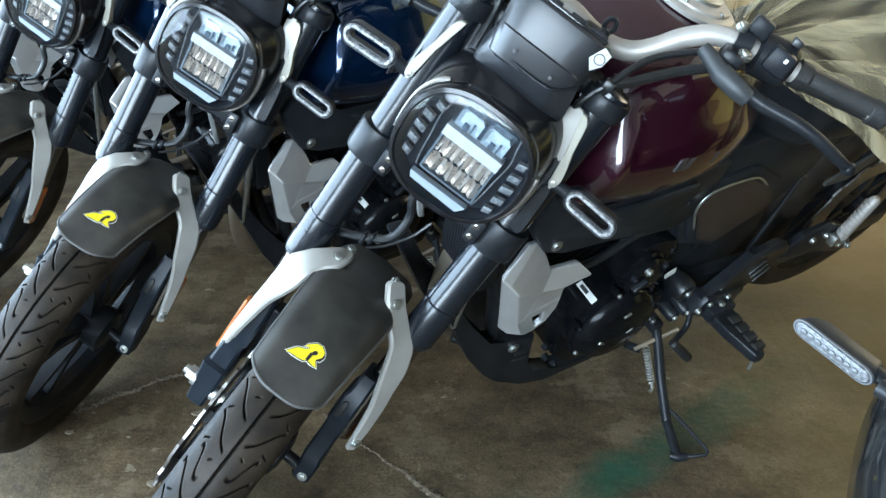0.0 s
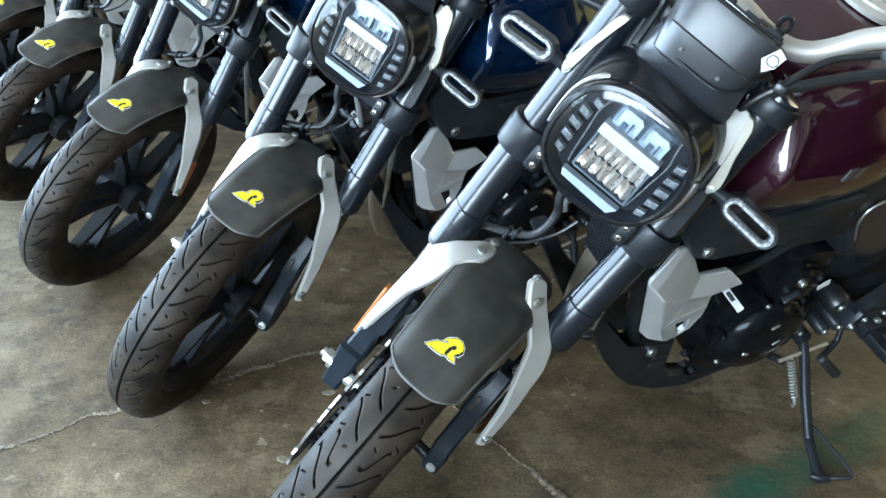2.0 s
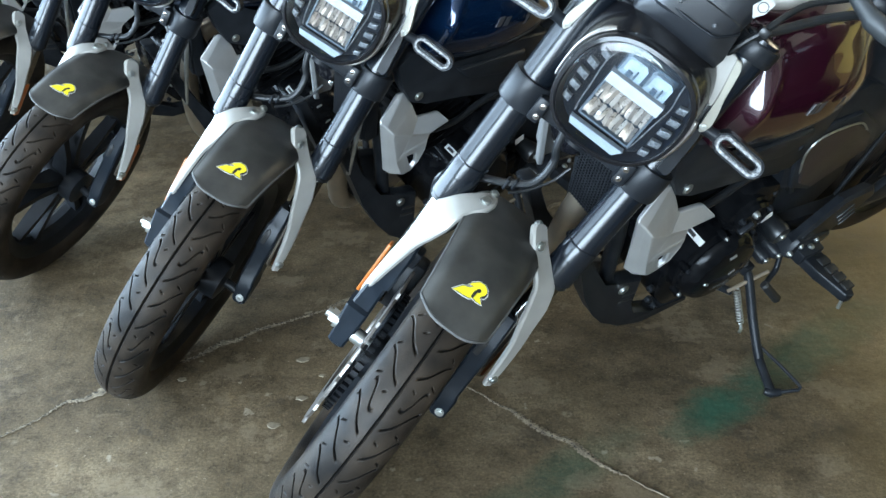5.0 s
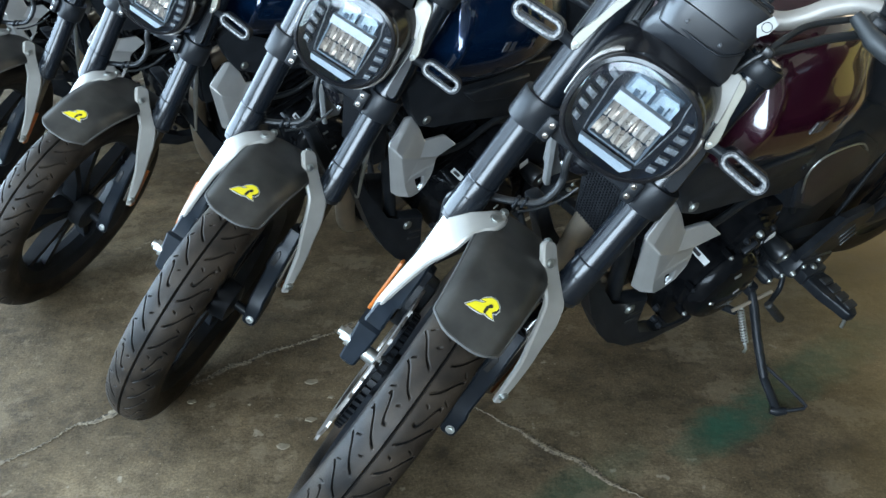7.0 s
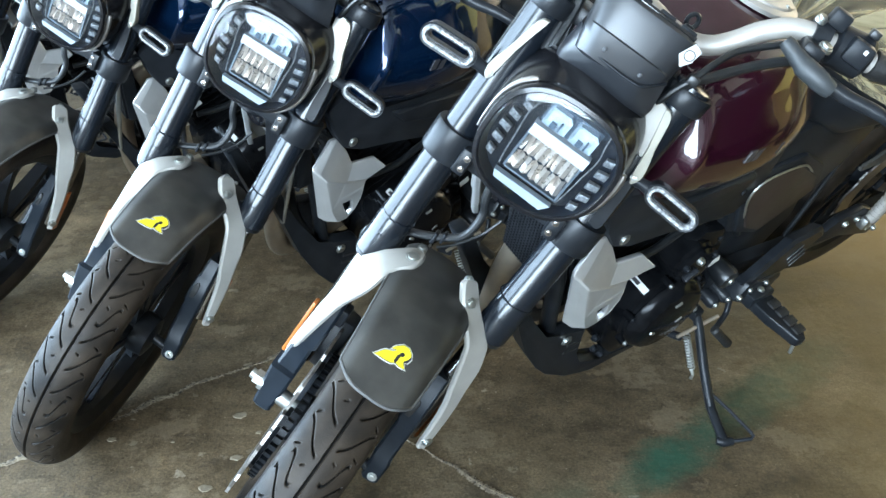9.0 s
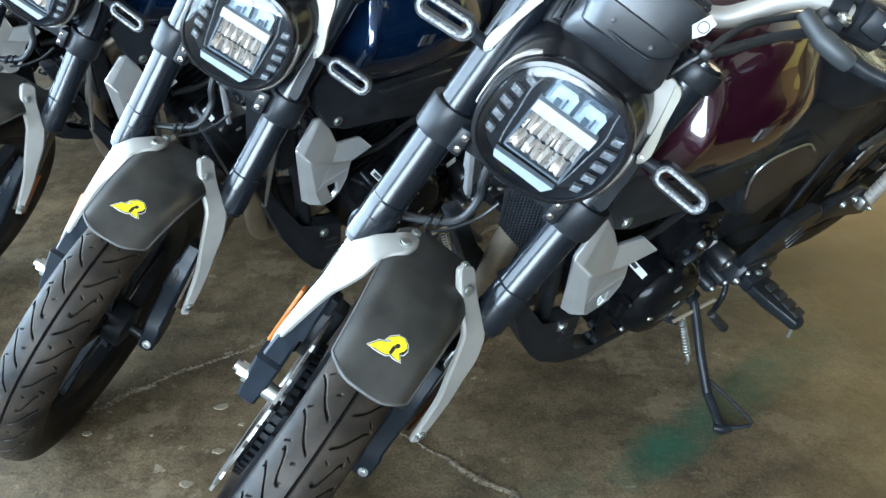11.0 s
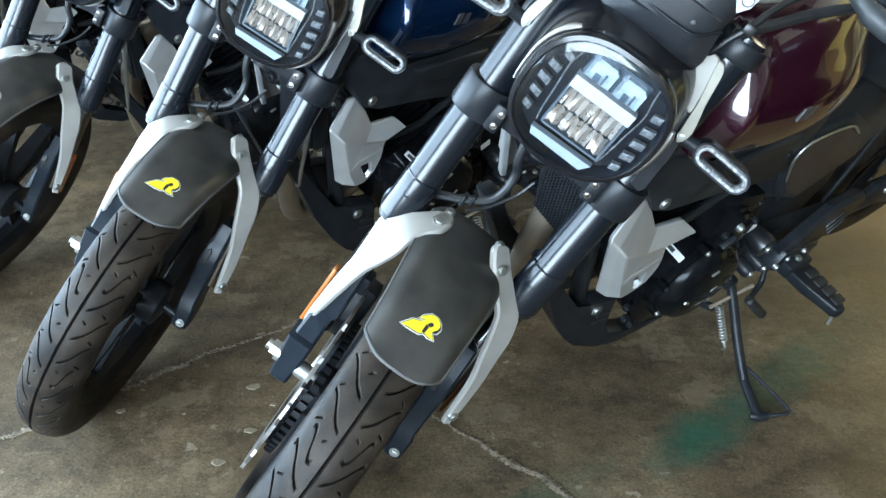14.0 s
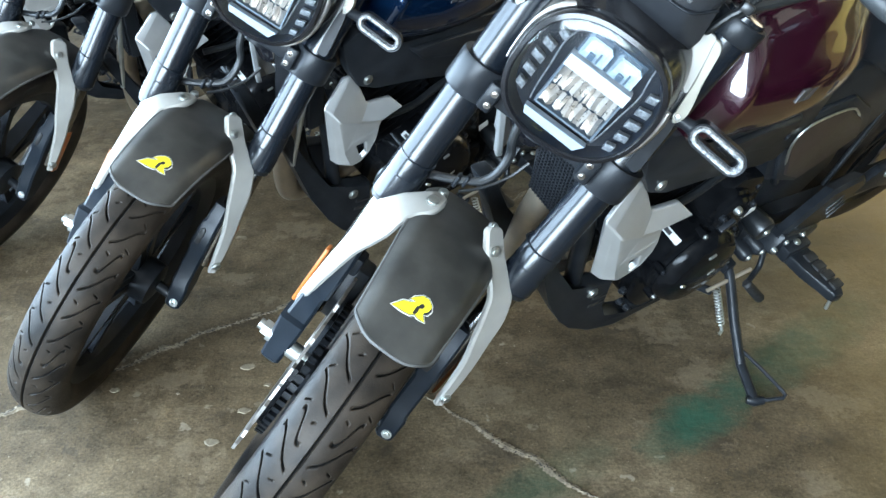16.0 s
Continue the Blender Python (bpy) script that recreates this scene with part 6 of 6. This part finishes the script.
        make("frame_strut", lambda bm, s=s: tube(bm, [(-0.900, s * 0.098, 0.090), (-0.930, s * 0.090, 0.270)], 0.005, 12), HOSE, bike, at=BODY)
        make("tail_blade", lambda bm, s=s: loft(bm, [[V((x, s * (y - 0.006), z - h)), V((x, s * y, z - h)), V((x, s * y, z + h)), V((x, s * (y - 0.006), z + h))] for x, y, z, h in ((-0.985, 0.112, 0.246, 0.004), (-1.04, 0.116, 0.262, 0.018), (-1.10, 0.116, 0.286, 0.012), (-1.13, 0.114, 0.305, 0.002))]), FENDER, bike, "dark grey plastic tail blade", BODY)

    def saddle(bm):
        rings = []
        for x, hw, top, th in ((-0.672, 0.05, 0.545, 0.06), (-0.705, 0.092, 0.538, 0.12), (-0.780, 0.122, 0.518, 0.135), (-0.900, 0.136, 0.510, 0.130), (-1.020, 0.130, 0.532, 0.120), (-1.120, 0.115, 0.560, 0.100), (-1.260, 0.105, 0.572, 0.07), (-1.360, 0.08, 0.578, 0.05), (-1.39, 0.03, 0.575, 0.03)):
            ring = []
            for k in range(24):
                a = 2 * math.pi * k / 24
                c, q = math.cos(a), math.sin(a)
                ring.append(V((x, math.copysign(abs(c) ** 0.6, c) * hw, top - th / 2 + math.copysign(abs(q) ** 0.6, q) * th / 2)))
            rings.append(ring)
        loft(bm, rings)
    make("seat", saddle, PLASTIC, bike, "black seat under clear packing film", BODY, smooth=60)

    def tail(bm):
        loft(bm, [[V((x, y * hw, z + b)) for y, b in ((-1, 0), (-0.8, 0.05), (0.8, 0.05), (1, 0), (0.8, -0.04), (-0.8, -0.04))] for x, hw, z in ((-0.92, 0.105, 0.375), (-1.10, 0.10, 0.420), (-1.30, 0.085, 0.490), (-1.46, 0.06, 0.520))])
    make("tail_panel", tail, PLASTIC, bike, "black tail panel", BODY)

    def guard_fn(bm):
        o, i = [], []
        for k in range(13):
            a = radians(-100 + 85 * k / 12)
            o.append([V((-1.300 + 0.335 * math.sin(a), y, 0.04 + (0.335 - 0.02 * (abs(y) / 0.08) ** 2) * math.cos(a))) for y in np.linspace(-0.08, 0.08, 9)])
            i.append([V((-1.300 + 0.331 * math.sin(a), y * 0.97, 0.04 + (0.331 - 0.02 * (abs(y) / 0.08) ** 2) * math.cos(a))) for y in np.linspace(-0.08, 0.08, 9)])
        skin(bm, o, i)
    make("rear_mudguard", guard_fn, HOSE, bike, "black rear mudguard", BODY)
    make("shock_absorber", lambda bm: tube(bm, spline([(-0.93 + 0.02 * math.cos(0.9 * k) - 0.008 * k * 0.2, 0.02 * math.sin(0.9 * k), 0.12 + 0.0055 * k) for k in range(45)], 2), 0.005, 6), STEEL, bike, "coil rear shock", BODY)
    make("silencer", lambda bm: tube(bm, [(-1.00, -0.145, 0.04), (-1.05, -0.155, 0.060), (-1.40, -0.18, 0.16), (-1.42, -0.18, 0.165)], [0.030, 0.048, 0.055, 0.045], 24), PLASTIC, bike, "black exhaust silencer", BODY)

    # side stand: straight leg, foot plate, wire tang and spring, down to the floor
    foot = V((-0.640, 0.316, -0.1225))
    st = make("side_stand", lambda bm: tube(bm, spline([(-0.712, 0.095, -0.020), (-0.706, 0.122, -0.030), (-0.700, 0.142, -0.042), (-0.690, 0.169, -0.060), (-0.680, 0.197, -0.079), (-0.664, 0.250, -0.112), (-0.660, 0.262, -0.116), foot], 5), 0.0090, 16), CAST, bike, "black side stand propped on the floor", BODY)
    make("stand_clevis", lambda bm: block(bm, (-0.708, 0.110, -0.026), (0.026, 0.026, 0.022), 0.005), CAST, st)
    make("stand_tang", lambda bm: tube(bm, [(-0.672, 0.236, -0.101), (-0.678, 0.285, -0.100), (-0.6815, 0.334, -0.0997), (-0.6812, 0.341, -0.1005), (-0.676, 0.343, -0.104), (-0.655, 0.330, -0.115), foot], 0.0036, 8), CAST, st)
    make("stand_foot", lambda bm: tube(bm, [(-0.630, 0.3095, -0.1265), (-0.638, 0.3180, -0.1240), (-0.653, 0.3270, -0.1195)], [0.007, 0.010, 0.007], 12), CAST, st)

    def coil(bm):
        a, b = V((-0.698, 0.126, -0.072)), V((-0.702, 0.172, -0.129))
        t = (b - a).normalized()
        u = t.cross(V((0, 0, 1))).normalized()
        w = t.cross(u)
        tube(bm, [a + (b - a) * k / 96 + 0.0062 * (math.cos(k * 2 * math.pi / 8) * u + math.sin(k * 2 * math.pi / 8) * w) for k in range(97)], 0.0017, 6)
        tube(bm, [b, b + t * 0.014, b + t * 0.018 + u * 0.008], 0.0035, 8)
    make("stand_spring", coil, STEEL, st, "bright coil spring")
    make("spring_anchor", lambda bm: tube(bm, [(-0.655, 0.110, -0.060), (-0.676, 0.128, -0.066)], 0.008, 12), CAST, st)
    make("shift_rod", lambda bm: rod(bm, (-0.655, 0.130, -0.050), (-0.742, 0.140, -0.022), 0.0036, 10), RUST, bike, "thin steel shift linkage rod", BODY)
    lever = make("shift_lever", lambda bm: tube(bm, spline([(-0.770, 0.130, 0.000), (-0.762, 0.142, -0.022), (-0.740, 0.150, -0.030), (-0.722, 0.156, -0.030)], 5), 0.0055, 12), CAST, bike, "black gear shift lever", BODY)
    make("toe_rubber", lambda bm: tube(bm, [(-0.716, 0.156, -0.028), (-0.718, 0.158, -0.030), (-0.760, 0.179, -0.072), (-0.763, 0.181, -0.075)], [0.006, 0.0088, 0.0092, 0.006], 14), GRIP, lever)


def motorcycle(paint, label):
    bike = new("motorcycle")
    bike.location = BASE
    tagged(bike, label, "motorcycle", "row of parked motorcycles")
    tank(bike, paint)
    headlight(bike)
    instrument(bike)
    fender(bike)
    fork(bike)
    handlebar(bike)
    body(bike)
    return bike


first = motorcycle(RED_PAINT, "maroon roadster motorcycle parked on its side stand, steering turned")
# how the first machine stands: shift, and lean, pitch and turn about the foot of its front wheel
STAND = Matrix.Translation(BASE + V((0.0086, 0.0015, -0.0083))) @ pose(0, 0, 0, 1.064, -1.091, 1.104) @ Matrix.Translation(-BASE)
first.matrix_basis = STAND @ Matrix.Translation(BASE)
# steps along the row against the first, lean, pitch and turn, and the steering of each
ROW = [((-0.3480, 0.3540, -0.0055), (-3.90, -1.90, 6.0), -2.0), ((-0.7431, 0.8220, -0.0065), (-4.18, -2.33, 1.03), -1.6), ((-1.145, 1.295, -0.005), (-4.0, -2.2, 2.0), -1.5), ((-1.56, 1.80, -0.005), (-4.0, -2.0, 1.0), 0.0), ((-1.97, 2.28, -0.005), (-4.0, -2.0, 1.0), 0.0)]
STEM = FORK @ Matrix.Translation((-0.072, 0, 0.45))
for step, turn, steer in ROW:
    there = Matrix.Translation(BASE + V(step)) @ pose(0, 0, 0, *turn) @ Matrix.Translation(-BASE)
    other = copy_thing(first, there @ STAND @ Matrix.Translation(BASE))
    tagged(other, "dark blue roadster motorcycle parked on its side stand, steering turned")
    for ch in other.children:
        if ch.name.startswith("fuel_tank"):
            ch.material_slots[0].link = 'OBJECT'
            ch.material_slots[0].material = BLUE_PAINT
        if (ch.matrix_basis.translation - FORK.translation).length < 1e-6:
            ch.matrix_basis = STEM @ pose(0, 0, 0, 0, 0, steer) @ STEM.inverted() @ ch.matrix_basis


# ---- clear film thrown over the first machine's seat ----
def seat_film(bm):
    rnd = random.Random(4)
    folds = [rnd.uniform(0, 6.28) for _ in range(6)]
    outer = []
    for i in range(60):
        t = i / 59
        x = -0.668 - 0.85 * t
        row = []
        for j in range(81):
            q = -1 + 2 * j / 80
            hw = 0.045 + 0.30 * min(1, t * 2.0) ** 0.75
            y = q * hw
            side = abs(q) ** 2.2
            z = 0.560 + 0.045 * min(1, t * 1.5) - (0.20 * min(1, t * 2.6) + 0.02) * side
            z += 0.018 * min(1, t * 4) * math.sin(q * 19 + folds[0] + 1.2 * math.sin(t * 5 + folds[1])) + 0.007 * math.sin(q * 43 + folds[2] + t * 9) * min(1, t * 6) + 0.012 * noise.noise(V((x * 9, y * 9, 2)))
            row.append(V((x, y, z)))
        outer.append(row)
    vs = [[bm.verts.new(p) for p in r] for r in outer]
    for i in range(59):
        for j in range(80):
            bm.faces.new((vs[i][j], vs[i][j + 1], vs[i + 1][j + 1], vs[i + 1][j]))


bm = bmesh.new()
seat_film(bm)
film_ob = new("plastic_sheet", finish("plastic_sheet", bm, FILM, 60))
film_ob.matrix_world = STAND @ Matrix.Translation(BASE) @ BODY
tagged(film_ob, "crumpled clear plastic sheet draped over the motorcycle seat", "plastic sheet")


# ---- the other machine, of which a lamp and a turn signal reach into view ----
def classic():
    bike = new("motorcycle")
    base = V((0.72, -0.22, 0.0))
    bike.matrix_basis = STAND @ Matrix.Translation(base)
    tagged(bike, "black motorcycle with a round chrome-rimmed headlight", "motorcycle")
    fwd = V((0.93, -0.35, -0.10)).normalized()
    left = V((0.35, 0.93, 0.0)).normalized()
    up = fwd.cross(left)
    lampc = V((0.666, -0.457, 0.702))
    at = Matrix.Translation(-base) @ axes(fwd, left, up, lampc)
    bucket = make("headlight", lambda bm: turned(bm, [(0.0, -0.13), (0.05, -0.125), (0.085, -0.095), (0.103, -0.05), (0.110, -0.005), (0.110, 0.0)], (0, 0, 0), 0, 48), DUSTY, bike, "dusty gloss black round headlight bucket", at)
    make("chrome_ring", lambda bm: turned(bm, [(0.098, 0.0), (0.112, 0.0), (0.115, 0.008), (0.112, 0.018), (0.102, 0.024), (0.096, 0.020), (0.094, 0.012)], (0, 0, 0), 0, 48, closed=True), CHROME, bucket, "chrome lamp rim")
    make("reflector_bowl", lambda bm: turned(bm, [(0.095, 0.012), (0.08, -0.02), (0.05, -0.045), (0.0, -0.055)], (0, 0, 0), 0, 40), REFLECTOR, bucket)
    g = make("lamp_glass", lambda bm: turned(bm, [(0.095, 0.014), (0.07, 0.024), (0.035, 0.030), (0.0, 0.031)], (0, 0, 0), 0, 40), GLASS, bucket)
    g.visible_shadow = False
    # slim straight turn signal
    tip, root_p = V((0.524, -0.342, 0.781)), V((0.5525, -0.391, 0.768))
    along = (root_p - tip).normalized()
    face_n = V((-0.69, -0.76, 0.05))
    face_n = (face_n - along * face_n.dot(along)).normalized()
    side = along.cross(face_n)
    sat = Matrix.Translation(-base) @ axes(along, side, face_n, tip) @ Matrix.Diagonal((0.84, 0.60, 0.86, 1))

    def stadium(l0, l1, h, z):
        pts = []
        for k in range(9):
            a = math.pi / 2 + math.pi * k / 8
            pts.append(V((l0 + h * math.cos(a), h * math.sin(a), z)))
        for k in range(9):
            a = -math.pi / 2 + math.pi * k / 8
            pts.append(V((l1 + h * math.cos(a), h * math.sin(a), z)))
        return pts
    sig = make("turn_signal", lambda bm: loft(bm, [stadium(0.014, 0.060, 0.006, -0.022), stadium(0.011, 0.062, 0.0095, -0.012), stadium(0.0095, 0.063, 0.0105, -0.001), stadium(0.0095, 0.063, 0.0100, 0.0)]), PLASTIC, bike, "slim black turn signal with a clear lens", sat)
    make("signal_rim", lambda bm: loft(bm, [stadium(0.0095, 0.063, 0.0102, 0.0), stadium(0.0095, 0.063, 0.0098, 0.0016), stadium(0.0095, 0.063, 0.0082, 0.0016), stadium(0.0095, 0.063, 0.0082, 0.0)]), RIM_GREY, sig)
    make("signal_lens", lambda bm: loft(bm, [stadium(0.0095, 0.063, 0.0080, 0.0), stadium(0.0095, 0.063, 0.0072, 0.0022), stadium(0.011, 0.061, 0.004, 0.0030)]), SEGMENT, sig)
    for k in range(8):
        make("diode", lambda bm, k=k: turned(bm, [(0.0034, 0.0026), (0.0030, 0.0038), (0.0, 0.0044)], (0.011 + 0.0068 * k, 0, 0), 2, 10), RIM_GREY, sig)
    make("signal_stem", lambda bm: tube(bm, [(0.062, 0, -0.010), (0.080, 0.0, -0.012), (0.11, 0.004, -0.02)], [0.0085, 0.0075, 0.007], 12), PLASTIC, sig)
    # the rest of the machine, behind and under the lamp
    down = (lambda x, y, z: V((x, y, z)) - base)
    for s in (-1, 1):
        p0 = V((0.80, -0.36, 0.80)) + V((0.06, -0.05, 0)) * s
        p1 = V((0.78, -0.28, 0.30)) + V((0.06, -0.05, 0)) * s
        make("fork_leg", lambda bm, p0=p0, p1=p1: rod(bm, p0 - base, p1 - base, 0.022, 20), PLASTIC, bike, "black fork leg")
    make("lamp_bracket", lambda bm: tube(bm, [V((0.578, -0.468, 0.748)) - base, V((0.590, -0.462, 0.716)) - base, V((0.615, -0.455, 0.680)) - base], [0.006, 0.0075, 0.007], 12), STEEL, bike, "steel lamp bracket")
    make("stem_collar", lambda bm: tube(bm, [V((0.556, -0.398, 0.7665)) - base, V((0.561, -0.405, 0.765)) - base], 0.0058, 14), GRILLE, bike)
    wc = V((0.76, -0.26, 0.29))
    wat = Matrix.Translation(-base) @ axes(V((-0.62, -0.78, 0)).normalized(), V((0.78, -0.62, 0)).normalized(), V((0, 0, 1)), wc)
    wheel(bike, "road_wheel", (0, 0, 0), 0.292, 0.215, 0.05, wat, 1)
    bat = Matrix.Translation(-base) @ axes(V((-0.62, -0.78, 0)).normalized(), V((0.78, -0.62, 0)).normalized(), V((0, 0, 1)), V((1.1, 0.17, 0.0)))

    def drop(bm):
        rings = []
        for x, hw, z0, z1 in ((0.30, 0.04, 0.60, 0.70), (0.24, 0.10, 0.56, 0.76), (0.10, 0.135, 0.54, 0.79), (-0.08, 0.12, 0.55, 0.75), (-0.20, 0.06, 0.58, 0.70)):
            rings.append([V((x, hw * math.cos(a), (z0 + z1) / 2 + (z1 - z0) / 2 * math.sin(a))) for a in (2 * math.pi * k / 24 for k in range(24))])
        loft(bm, rings)
    make("fuel_tank", drop, GLOSS, bike, "gloss black fuel tank", bat, smooth=60)
    make("seat", lambda bm: block(bm, (-0.55, 0, 0.70), (0.65, 0.24, 0.09), 0.035), PLASTIC, bike, "black bench seat", bat)
    make("engine", lambda bm: block(bm, (0.02, 0, 0.36), (0.34, 0.26, 0.34), 0.03), ENGINE, bike, "black engine block", bat)
    make("frame_tube", lambda bm: tube(bm, spline([(0.36, 0, 0.72), (0.26, 0, 0.30), (0.0, 0, 0.18), (-0.35, 0, 0.22), (-0.70, 0, 0.55)], 6), 0.02, 12), PLASTIC, bike, "black frame tube", bat)
    make("swingarm", lambda bm: tube(bm, [(-0.15, 0.10, 0.30), (-0.75, 0.10, 0.30)], 0.02, 12), PLASTIC, bike, "black swingarm", bat)
    wheel(bike, "back_wheel", (-0.75, 0, 0.30), 0.30, 0.215, 0.06, bat, -1)
    make("side_stand", lambda bm: tube(bm, [(-0.05, 0.12, 0.24), (-0.10, 0.30, 0.012)], 0.010, 12), CAST, bike, "black side stand", bat)


classic()
